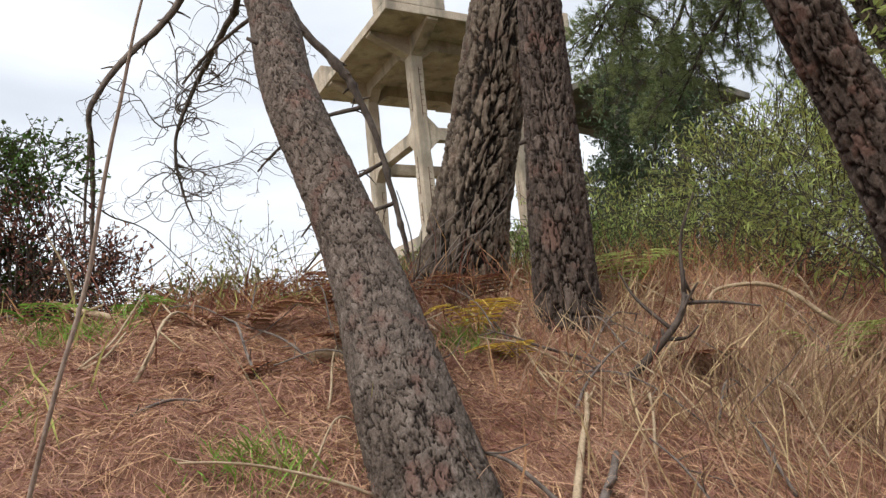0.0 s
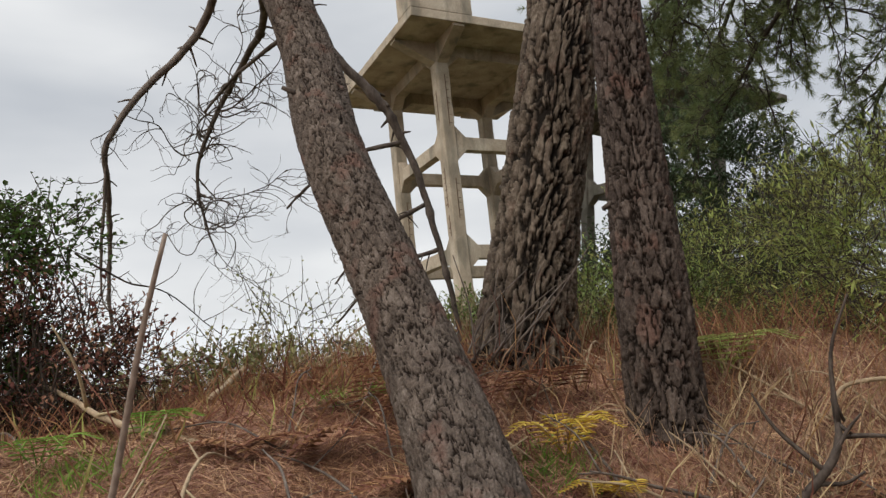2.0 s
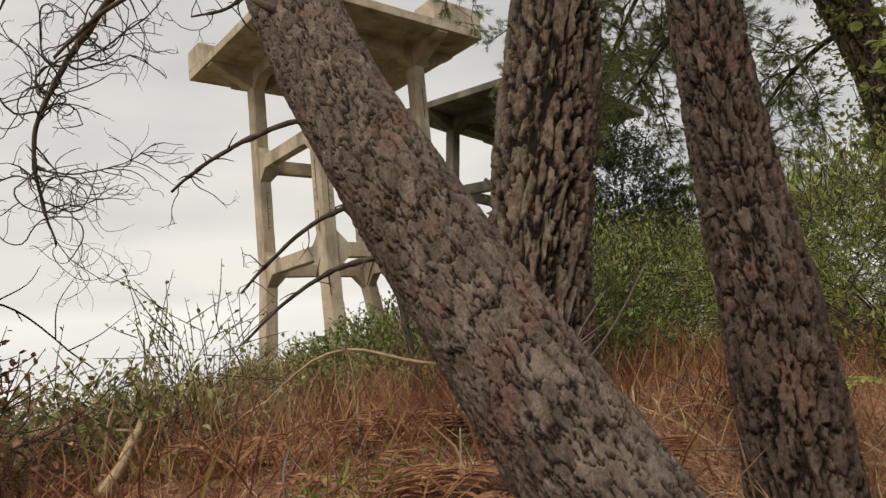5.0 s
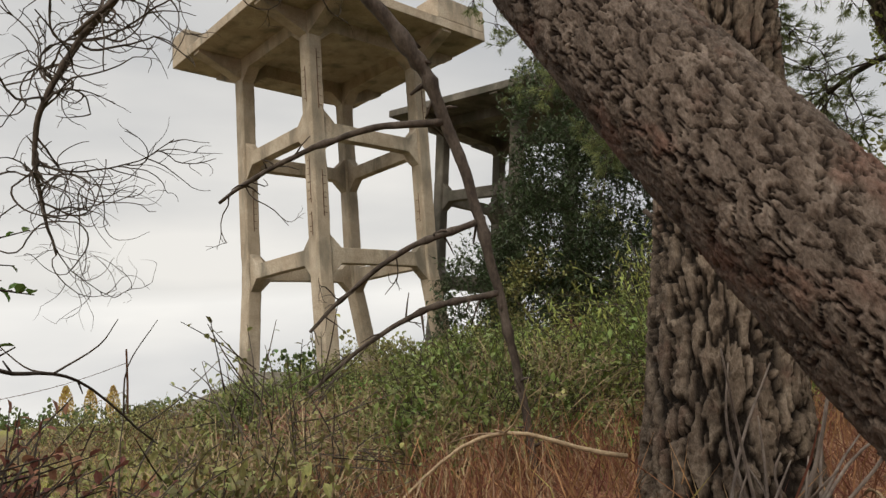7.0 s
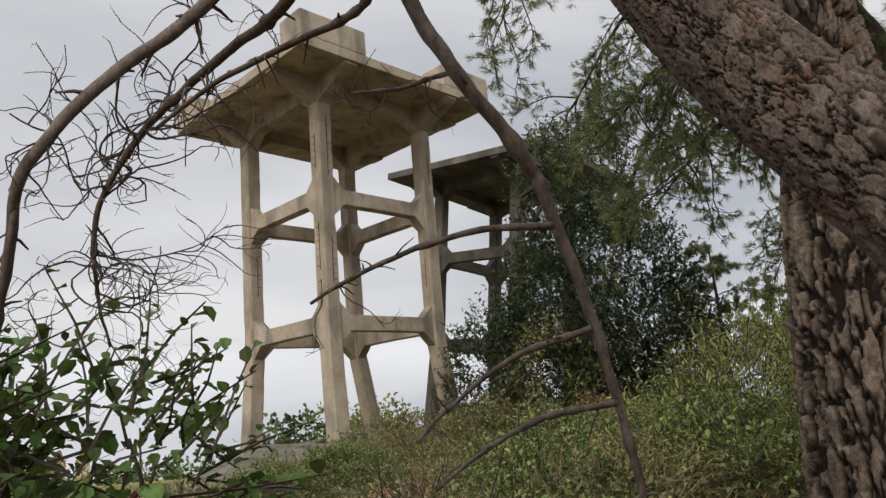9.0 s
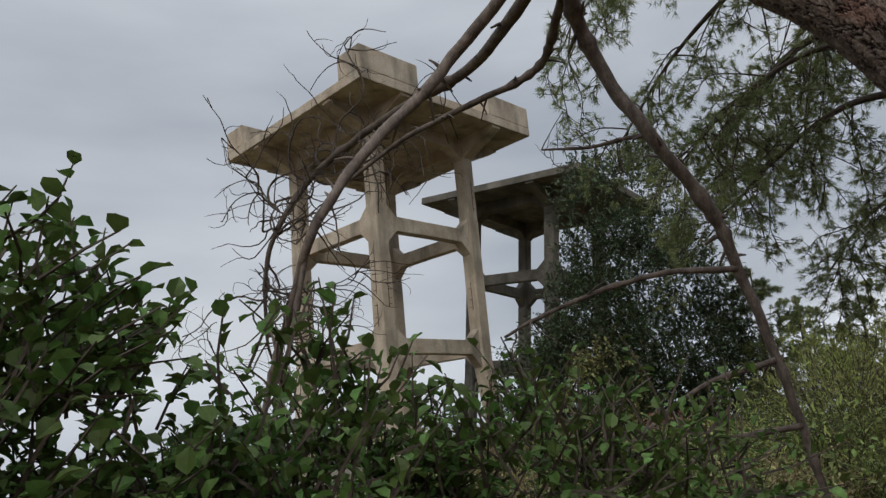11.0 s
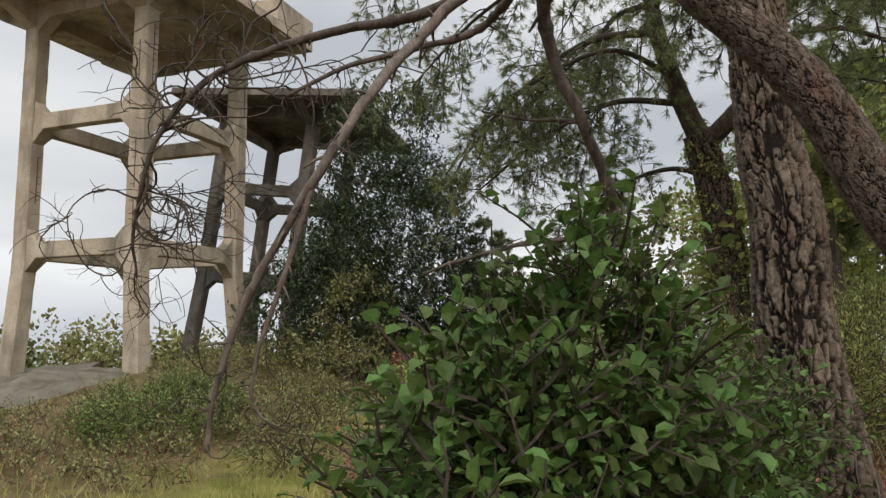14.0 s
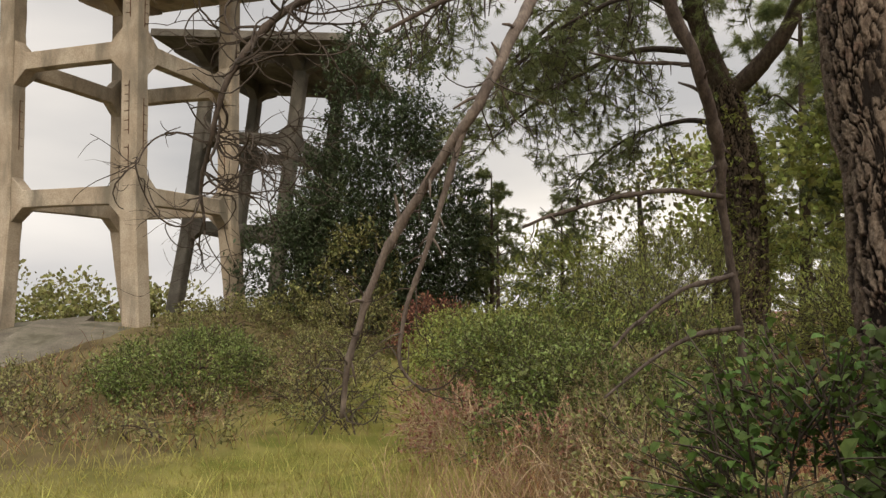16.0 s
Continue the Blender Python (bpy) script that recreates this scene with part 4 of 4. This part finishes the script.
shrub("bramble_tangle", [((-6.7, -9.35, 2.32), (0.9, 0.5, 0.36)), ((-5.6, -9.2, 2.34), (0.9, 0.55, 0.4)), ((-4.4, -9.2, 2.48), (1.0, 0.7, 0.45))], 3000, 0.036, LEAF_OLIVE, "low tangle of brambles and dead stems", "shrub", 59, 90, 0.18, 6, stem_mat=PALE_STICK, stem_r=0.005)
# bushes on the crest of the bank
shrub("twiggy_bush", [((-6.8, -9.9, 2.56), (0.42, 0.3, 0.42)), ((-6.45, -9.5, 2.54), (0.4, 0.32, 0.4)), ((-7.2, -9.85, 2.4), (0.3, 0.3, 0.24))], 300, 0.032, LEAF_OLIVE, "sparse bush of thin bare twigs with few leaves", "shrub", 62, 70, 0.28, 4, spare=0.05, stem_r=0.005)
# the bramble thicket between the pines and the turf
shrub("bramble_thicket", [((-4.5, -8.7, 2.5), (0.95, 0.7, 0.5)), ((-3.4, -7.9, 2.6), (1.0, 0.7, 0.55)), ((-5.2, -9.35, 2.42), (0.7, 0.5, 0.4)), ((-5.3, -8.35, 2.32), (0.5, 0.45, 0.28))], 3900, 0.045, LEAF_BRAMBLE, "thicket of green brambles and dead stems", "shrub", 70, 70, 0.18, 6, stem_r=0.006)
shrub("bramble_thicket", [((-2.9, -9.3, 2.65), (1.0, 0.8, 0.62)), ((-1.7, -8.4, 2.7), (1.0, 0.9, 0.65)), ((-2.3, -7.2, 2.6), (0.9, 0.6, 0.5)), ((-3.9, -10.0, 2.55), (0.8, 0.6, 0.5))], 3900, 0.05, LEAF_BRAMBLE, "thicket of green brambles under the pines", "shrub", 71, 60, 0.18, 6, stem_r=0.006)
shrub("dead_bracken_clump", [((-5.3, -7.9, 2.32), (0.6, 0.35, 0.26)), ((-4.4, -7.35, 2.36), (0.7, 0.3, 0.28)), ((-5.9, -8.7, 2.3), (0.45, 0.4, 0.28))], 900, 0.035, LEAF_RUSSET, "brown dead bracken at the edge of the brambles", "bracken", 72, 130, 0.24, 5, spare=0.03, stem_mat=PALE_STICK, stem_r=0.004)
shrub("broom_bush", [((-2.6, -11.6, 2.9), (1.1, 1.0, 0.7)), ((-1.2, -12.4, 3.1), (1.3, 1.1, 0.9)), ((-3.4, -12.6, 2.5), (0.7, 0.6, 0.4))], 4300, 0.075, GORSE, "feathery yellow-green broom under the pines", "shrub", 63, 50, 0.4, 7, width=0.22)
shrub("broom_bush", [((-3.0, -9.4, 2.9), (1.1, 0.8, 0.7)), ((-1.3, -9.0, 2.9), (1.2, 1.0, 0.8)), ((1.0, -9.6, 3.2), (1.6, 1.2, 1.1))], 4600, 0.075, GORSE, "feathery green broom behind the old pine", "shrub", 64, 50, 0.4, 7, width=0.22)
shrub("understorey", [((3.5, -12.5, 3.2), (2.2, 1.6, 1.4)), ((7.5, -10.5, 3.3), (2.4, 1.8, 1.6)), ((4.5, -7.2, 3.2), (2.0, 1.2, 1.3)), ((10.5, -7.0, 3.4), (2.6, 1.8, 1.5)), ((0.5, -15.0, 2.2), (2.0, 1.6, 1.5))], 4000, 0.15, GORSE, "dense green undergrowth of the wood", "shrub", 65, 60, 0.4, 7, width=0.4)

# ---- litter, straw and grass ----
def needle_litter():
    random.seed(101)
    m = Mesh()
    while len(m.f) < 230000:
        x, y = random.gauss(-7.0, 1.9), random.gauss(-12.9, 1.35)
        if y > -9.4 + 0.4 * noise.noise((x, y, 0)) or y < -16.5:
            continue
        z = ground_z(x, y)
        coarse = random.random() < 0.035
        a, l = rnd(0, 6.283), rnd(0.1, 0.24) if coarse else rnd(0.05, 0.14)
        p = Vector((x, y, z + rnd(0.0, 0.02)))
        tip = p + Vector((math.cos(a) * l, math.sin(a) * l, ground_z(x + math.cos(a) * l, y + math.sin(a) * l) - z + rnd(-0.012, 0.05)))
        m.blade(p, tip, rnd(0.003, 0.006) if coarse else rnd(0.0018, 0.0034), Vector((rnd(-0.01, 0.01), rnd(-0.01, 0.01), rnd(0, 0.012))))
    thing("pine_litter", m, NEEDLE_LITTER, "deep litter of dry red pine needles", "pine needles", kind="stuff")


def stalks(name, count, cx, cy, sx, sy, tall, width, material, label, category, seed, lean_=0.6, base_z=-0.02, keep=None):
    random.seed(seed)
    m = Mesh()
    for _ in range(count):
        x, y = random.gauss(cx, sx), random.gauss(cy, sy)
        if keep and not keep(x, y):
            continue
        h = tall * rnd(0.35, 1.15)
        p = Vector((x, y, ground_z(x, y) + base_z))
        tip = p + Vector((rnd(-lean_, lean_) * h, rnd(-lean_, lean_) * h, h * rnd(0.6, 1.0)))
        m.blade(p, tip, width * rnd(0.6, 1.3), Vector((rnd(-0.1, 0.1) * h, rnd(-0.1, 0.1) * h, rnd(0, 0.12) * h)))
    return thing(name, m, material, label, category, kind="stuff")


needle_litter()


def off_path(x, y):
    return not (-9.3 < x < -7.6 and y < -12.2)


stalks("dead_bracken", 1300, -5.1, -12.8, 0.8, 0.7, 0.33, 0.006, STRAW, "pale dead bracken stalks on the bank", "bracken", 111, 0.9, keep=off_path)
stalks("dead_bracken", 1500, -5.35, -13.35, 0.45, 0.4, 0.42, 0.005, STRAW, "heap of pale dead bracken stalks on the bank", "bracken", 125, 0.8, keep=off_path)
stalks("dead_bracken", 900, -8.4, -13.6, 0.5, 0.6, 0.3, 0.004, BRACKEN, "thin brown stalks standing in the litter", "bracken", 126, 0.35, keep=lambda x, y: x < -8.15)
stalks("dead_bracken", 1700, -4.6, -11.3, 1.2, 0.9, 0.5, 0.006, BRACKEN, "brown dead bracken under the pines", "bracken", 112, 0.7)
stalks("dead_bracken", 2600, -7.2, -10.6, 1.4, 0.6, 0.28, 0.006, BRACKEN, "brown dead bracken along the crest", "bracken", 113, 0.9)
stalks("dead_bracken", 3800, -6.2, -9.4, 1.6, 0.5, 0.34, 0.005, BRACKEN, "brown dead bracken and dry grass behind the crest", "bracken", 114, 0.7)
stalks("dead_bracken", 900, -8.6, -13.4, 0.7, 0.9, 0.25, 0.004, STRAW, "scattered dry stalks on the litter", "bracken", 115, 0.9, keep=off_path)
stalks("dead_bracken", 1500, -6.0, -9.9, 1.3, 0.4, 0.48, 0.006, BRACKEN, "tall dead bracken over the brambles", "bracken", 121, 0.5)
stalks("dry_grass", 2000, -6.6, -9.7, 1.2, 0.45, 0.45, 0.004, STRAW, "tall pale grass over the brambles", "grass", 122, 0.5)
stalks("dry_grass", 2600, -6.6, -8.7, 1.4, 0.5, 0.4, 0.005, STRAW, "long dry grass at the edge of the flat", "grass", 116, 0.5)
stalks("short_grass", 42000, -6.2, -6.2, 2.6, 1.7, 0.075, 0.005, DRY_GRASS, "short yellow-green turf on the flat", "grass", 117, 0.6, keep=lambda x, y: y > -8.4 and (x + 6.2) * 2.8 + (y + 4.0) * 2.1 + 1.6 * noise.noise((x * 1.5, y * 1.5, 3)) < -0.6)
stalks("short_grass", 5000, -2.0, -1.0, 6.0, 4.0, 0.13, 0.009, DRY_GRASS, "rough yellow-green grass round the towers", "grass", 118, 0.6)
stalks("dead_bracken", 1100, -4.2, -3.0, 1.9, 1.7, 0.38, 0.007, BRACKEN, "brown dead bracken at the edge of the turf", "bracken", 123, 0.8, keep=lambda x, y: (x + 6.2) * 2.8 + (y + 4.0) * 2.1 > 0.3)
stalks("dry_grass", 700, -4.9, -4.2, 1.5, 1.6, 0.3, 0.006, STRAW, "pale dry grass round a bramble mound", "grass", 124, 0.7, keep=lambda x, y: (x + 6.2) * 2.8 + (y + 4.0) * 2.1 > -0.3)
stalks("rough_grass", 9000, -9.3, -7.0, 2.6, 2.0, 0.3, 0.007, DRY_GRASS, "rough yellowed grass beyond the crest", "grass", 119, 0.6)
for k, (x, y, s) in enumerate(((-6.78, -11.45, 0.15), (-7.5, -13.1, 0.10), (-7.95, -11.9, 0.10), (-8.35, -12.6, 0.16), (-6.35, -12.35, 0.10), (-5.2, -13.9, 0.14), (-8.6, -11.3, 0.2))):
    stalks("grass_tuft", 260, x, y, s, s * 0.7, 0.13, 0.005, GRASS, "tuft of bright green grass in the litter", "grass", 130 + k, 0.9)


def fern(x, y, n, size, material, label, seed, lift=0.5):
    """Fronds from one crown, each a rib with leaflets on both sides."""
    random.seed(seed)
    owner = empty("fern", (x, y, ground_z(x, y)), label, "fern")
    for _ in range(n):
        a = rnd(0, 6.283)
        out = Vector((math.cos(a), math.sin(a), 0))
        m = Mesh()
        base = Vector((x, y, ground_z(x, y)))
        line = curve([base, base + out * size * 0.5 + Vector((0, 0, size * lift)), base + out * size + Vector((0, 0, size * lift * 0.75))], 8)
        m.tube(line, [0.003] * len(line), 3, cap=False)
        for k in range(3, len(line)):
            for s in (-1, 1):
                side = out.cross(Vector((0, 0, 1))) * s
                w = size * 0.26 * (1 - (k / len(line)) ** 2) + 0.01
                m.leaf(line[k], (side + out * 0.35), Vector((0, 0, 1)), w, w * 0.32)
        hang("frond", m, material, owner)


random.seed(900)
for k in range(26):
    x, y = random.gauss(-6.6, 1.2), random.gauss(-11.6, 0.8)
    if -9.2 < x < -7.5 and y < -11:
        continue
    fern(x, y, random.randrange(3, 6), rnd(0.22, 0.42), BRACKEN, "dead brown bracken fronds on the bank", 910 + k, rnd(0.1, 0.5))
fern(-6.25, -12.3, 5, 0.30, FERN_YELLOW, "small fern turned bright yellow", 141)
fern(-6.2, -12.55, 4, 0.26, FERN_YELLOW, "small fern turned bright yellow", 142, 0.3)
fern(-7.75, -11.55, 5, 0.26, GRASS, "low green fern on the crest", 143)
fern(-8.1, -11.75, 5, 0.22, GRASS, "low green fern on the crest", 144)
fern(-4.6, -13.0, 6, 0.4, GORSE, "yellow-green fern beside the pines", 145)
fern(-5.0, -12.0, 6, 0.42, GORSE, "yellow-green fern beside the pines", 146)


def stick(line, r0, r1, label, seed, material=None, name="fallen_stick", stubs=2, forks=0):
    random.seed(seed)
    pts = curve(line, 6)
    pts = [p + Vector(noise.noise_vector(p * 5)) * 0.012 for p in pts]
    n = len(pts)
    m = Mesh()
    m.tube(pts, [r0 + (r1 - r0) * k / (n - 1) for k in range(n)], 8)
    for _ in range(stubs):
        k = random.randrange(1, n - 1)
        m.tube([pts[k], pts[k] + spread(rnd(0.04, 0.12))], [r0 * 0.5, r0 * 0.25], 5)
    for _ in range(forks):
        k = random.randrange(n // 3, n - 1)
        e = pts[k] + spread(rnd(0.15, 0.4)) + Vector((0, 0, 0.05))
        m.tube(curve([pts[k], (pts[k] + e) / 2 + spread(0.04), e], 4), [r0 * 0.5 - r0 * 0.04 * s for s in range(9)], 5)
    return thing(name, m, material or PALE_STICK, label, "stick", smooth=True)


def lie(x, y, dz=0.02):
    return (x, y, ground_z(x, y) + dz)


stick([lie(-6.75, -13.55), lie(-6.5, -13.3, 0.05), lie(-6.2, -13.0, 0.06)], 0.016, 0.009, "thick pale fallen branch on the litter", 201)
stick([lie(-6.85, -13.65), lie(-6.55, -13.45, 0.04), lie(-6.35, -13.3, 0.03)], 0.02, 0.012, "thick dark fallen branch on the litter", 202, DEADWOOD)
stick([lie(-7.55, -11.75), lie(-7.85, -11.25, 0.12), lie(-8.15, -10.4, 0.35)], 0.022, 0.009, "long bare stick leaning over the litter", 203, PALE_STICK, forks=3)
stick([lie(-7.1, -12.35), lie(-6.98, -12.45, 0.03), lie(-6.88, -12.58)], 0.02, 0.014, "short broken stick on the litter", 204)
stick([lie(-7.15, -13.95, 0.01), lie(-7.02, -14.0, 0.03), lie(-6.92, -14.02, 0.0)], 0.03, 0.026, "short pale log end at the foot of a pine", 205, PALE_STICK, "log")
stick([lie(-5.9, -12.9), lie(-5.72, -13.07, 0.3), lie(-5.62, -13.05, 0.52)], 0.02, 0.009, "snapped dark sapling with side twigs", 206, DARKWOOD, "broken_sapling", 5, 5)
stick([lie(-4.4, -12.9, 0.15), lie(-4.6, -12.75, 0.3), lie(-4.9, -12.6, 0.22), lie(-5.0, -12.55, 0.05)], 0.014, 0.008, "crooked fallen branch arching over bracken", 207)
stick([lie(-7.4, -10.9, 0.05), lie(-7.1, -10.3, 0.25), lie(-6.95, -9.7, 0.3)], 0.02, 0.01, "pale dead branch on the crest", 208, PALE_STICK, forks=3)
stick([lie(-6.0, -10.9, 0.3), lie(-6.35, -10.55, 0.4), lie(-6.7, -10.3, 0.18)], 0.009, 0.004, "thin arched dead branch", 209, PALE_STICK, forks=4)
stick([lie(-8.2, -13.78, -0.02), (-8.09, -13.88, 1.4), (-7.98, -14.0, 1.9), (-7.9, -14.09, 2.28), (-7.87, -14.12, 2.42)], 0.0052, 0.0018, "single tall pale dry stalk on the bank", 210, DRY_STALK, "dry_stalk", 0)
stick([(-8.0, -10.5, 3.15), (-7.75, -10.3, 3.02), (-7.5, -10.05, 2.98), (-7.15, -9.8, 2.72)], 0.007, 0.003, "long bare shoot reaching out of a leafy bush", 211, TWIG, "bare_shoot", 4, 5)
random.seed(220)
for k in range(90):
    x, y = random.gauss(-6.2, 1.1), random.gauss(-12.8, 0.75)
    if x < -9 or (x < -7.4 and y < -12.9):
        continue
    a, l = rnd(0, 3.14), rnd(0.2, 0.6)
    stick([lie(x, y), lie(x + math.cos(a) * l / 2, y + math.sin(a) * l / 2, rnd(0.03, 0.16)), lie(x + math.cos(a) * l, y + math.sin(a) * l, rnd(0.0, 0.2))], rnd(0.004, 0.009), 0.003, "thin dry fallen stick", 300 + k, random.choice((PALE_STICK, DEADWOOD)), forks=1)
for k in range(34):
    x, y = random.gauss(-6.9, 1.0), random.gauss(-9.4, 0.35)
    a, l = rnd(0, 3.14), rnd(0.3, 0.7)
    stick([lie(x, y), lie(x + math.cos(a) * l / 2, y + math.sin(a) * l / 2, rnd(0.15, 0.35)), lie(x + math.cos(a) * l, y + math.sin(a) * l, rnd(0.0, 0.25))], rnd(0.004, 0.008), 0.003, "thin dry stem among the brambles", 400 + k, PALE_STICK, forks=2)

# ---- fence, fallen slabs and the country beyond ----
fence = empty("wire_fence", (-8.4, -0.9, ground_z(-8.4, -0.9)), "thin rusty barbed wire fence on slim stakes", "fence")
for k, (x, y) in enumerate(((-12.5, -0.6), (-8.4, -0.9), (-6.0, -1.2), (-4.4, -1.4))):
    m = Mesh()
    z = ground_z(x, y)
    m.tube([(x, y, z - 0.1), (x + 0.01, y, z + 0.6), (x, y + 0.01, z + 1.15)], [0.016, 0.015, 0.014], 6)
    hang("stake", m, RUST, fence)
wires = [(-12.5, -0.6), (-8.4, -0.9), (-6.0, -1.2), (-4.4, -1.4)]
for h in (0.55, 0.95):
    m = Mesh()
    for (x0, y0), (x1, y1) in zip(wires, wires[1:]):
        a, b = Vector((x0, y0, ground_z(x0, y0) + h)), Vector((x1, y1, ground_z(x1, y1) + h))
        line = [a.lerp(b, s / 10) - Vector((0, 0, 0.05 * math.sin(math.pi * s / 10))) for s in range(11)]
        m.tube(line, [0.005] * 11, 4)
        for s in range(24):
            p = line[s * 10 // 24]
            q = a.lerp(b, (s + 0.5) / 24) - Vector((0, 0, 0.05 * math.sin(math.pi * (s + 0.5) / 24)))
            d = spread(0.018)
            m.tube([q - d, q + d], [0.0018, 0.0018], 3)
    hang("wire", m, RUST, fence)


def fallen_slab(at, size, turn, label):
    m = Mesh()
    l, w, h = size
    m.prism([(-l / 2, 0), (l / 2, 0), (l / 2 - 0.05, h * 0.8), (l / 4, h), (-l / 2 + 0.1, h * 0.92)], "x", -w / 2, w / 2)
    ob = thing("fallen_slab", m, CONCRETE_GREY, label, "concrete slab", bevel=0.03)
    ob.rotation_euler = [radians(a) for a in turn]
    ob.location = at


fallen_slab((-1.25, 0.05, 2.27), (2.9, 2.3, 0.3), (3, -13, 24), "fallen broken concrete slab tilted against a tower foot")
fallen_slab((-0.75, 2.1, 2.2), (3.4, 2.2, 0.32), (-5, -11, 30), "second broken concrete slab lying on rubble")


def crown_mesh(r, h, leaves, size, seed):
    """A far tree's crown: clumps of leaf sprays with gaps and an uneven outline."""
    random.seed(seed)
    m = Mesh()
    blobs = [(Vector((rnd(-0.55, 0.55) * r, rnd(-0.55, 0.55) * r, h * rnd(0.42, 0.9))), r * rnd(0.35, 0.6)) for _ in range(11)]
    for _ in range(leaves):
        c, b = random.choice(blobs)
        d = spread()
        p = c + Vector((d.x, d.y, d.z * 0.8)) * b * rnd(0.5, 1.0)
        s = size * rnd(0.6, 1.4)
        m.leaf(p, (d + spread(0.7)).normalized(), spread(), s, s * 0.8)
    return m


def far_tree(x, y, r, h, material, label, seed, group, leaves=420, size=0.5):
    t = empty("broadleaf_tree", (x, y, ground_z(x, y)), label, "tree", group)
    m = Mesh()
    m.tube([(0, 0, -0.5), (0.1, 0, h * 0.4), (0, 0.1, h * 0.8)], [h * 0.03, h * 0.022, h * 0.008], 7)
    part("trunk", m, TWIG, t)
    part("crown", crown_mesh(r, h, leaves, size, seed), material, t)


far_tree(13.0, 15.0, 3.0, 3.0, LEAF_OLIVE, "autumn tree with thinning russet leaves", 501, "trees behind the towers", 2600, 0.2)
far_tree(9.5, 17.0, 2.2, 2.9, FAR_GREEN, "low green tree behind the towers", 502, "trees behind the towers", 1500, 0.22)
far_tree(17.0, 13.5, 2.0, 3.2, LEAF_OLIVE, "low green tree behind the towers", 503, "trees behind the towers", 1200, 0.22)
far_tree(6.5, -9.0, 1.7, 4.6, LEAF_OLIVE, "light sparse birch-like tree in the gap", 504, "small trees in the gap", 800, 0.12)
far_tree(9.0, -10.8, 2.2, 5.2, GORSE, "small green tree at the wood's edge", 506, "small trees in the gap", 2200, 0.14)
far_tree(3.2, -14.0, 2.6, 7.0, GORSE, "tall green tree at the wood's edge", 507, "small trees in the gap", 2600, 0.14)
far_tree(0.8, -12.2, 1.6, 5.0, GORSE, "slender pale green tree under the pines", 508, "small trees in the gap", 1500, 0.11)
random.seed(600)
far = Mesh()
for k in range(330):
    a = radians(rnd(20, 175))
    d = rnd(150, 320)
    x, y = math.cos(a) * d, math.sin(a) * d
    z = ground_z(x, y)
    r = rnd(2.0, 4.6)
    for _ in range(46):
        q = spread()
        p = Vector((x, y, z + r * 0.7)) + Vector((q.x * r, q.y * r, q.z * r * 0.85)) * rnd(0.6, 1)
        s = rnd(0.6, 1.5)
        far.leaf(p, spread(), spread(), s, s * 0.9)
thing("far_wood", far, FAR_GREEN, "distant line of green trees across the valley", "woodland", kind="stuff")


def poplar(x, y, h, seed):
    random.seed(seed)
    t = empty("poplar", (x, y, ground_z(x, y)), "distant slender poplar with yellow autumn leaves", "tree", "row of poplars")
    m = Mesh()
    m.tube([(0, 0, -1), (0, 0, h * 0.9)], [0.25, 0.06], 6)
    part("trunk", m, TWIG, t)
    m = Mesh()
    for _ in range(620):
        f = rnd(0.06, 1) ** 0.8
        w = h * 0.16 * math.sin(math.pi * min(1, f * 0.86 + 0.14)) ** 0.8 + 0.05
        d = spread()
        p = Vector((d.x * w, d.y * w, f * h))
        m.leaf(p, Vector((d.x, d.y, 1.2)), spread(), h * 0.06, h * 0.04)
    part("crown", m, POPLAR, t)


poplar(58.0, 235.0, 12.0, 701)
poplar(65.0, 234.0, 11.0, 702)
poplar(71.5, 233.0, 11.5, 703)

# exposed reinforcement where the cover has spalled off the near tower's columns
random.seed(800)
for z0, z1, x, y in ((8.35, 9.7, 0.0, 0.0), (6.0, 7.0, 0.0, 0.0), (3.2, 4.2, 0.0, 0.0), (8.6, 9.4, 3.0, 0.0), (6.2, 7.2, 0.0, 3.0)):
    m = Mesh()
    e = -HALF - 0.004
    m.tube([(x + 0.02, y + e, z0), (x + 0.025, y + e, z1)], [0.008, 0.008], 6)
    z = z0 + 0.08
    while z < z1:
        m.tube([(x + 0.02, y + e, z), (x + 0.10, y + e, z + rnd(-0.01, 0.01))], [0.006, 0.006], 5)
        z += rnd(0.11, 0.22)
    hang("rebar", m, RUST, tower, "rusty bars showing in spalled concrete")
for z0, z1, x, y in ((8.5, 9.3, 0.0, 0.0), (6.3, 7.3, 0.0, 0.0), (5.6, 6.1, 0.0, 0.0), (6.1, 6.8, 3.0, 0.0)):
    m = Mesh()
    e = -HALF - 0.004
    m.tube([(x + e, y - 0.03, z0), (x + e, y - 0.025, z1)], [0.008, 0.008], 6)
    z = z0 + 0.08
    while z < z1:
        m.tube([(x + e, y - 0.03, z), (x + e, y + 0.07, z + rnd(-0.01, 0.01))], [0.007, 0.006], 5)
        z += rnd(0.12, 0.28)
    hang("rebar", m, RUST, tower, "rusty bars showing in spalled concrete")
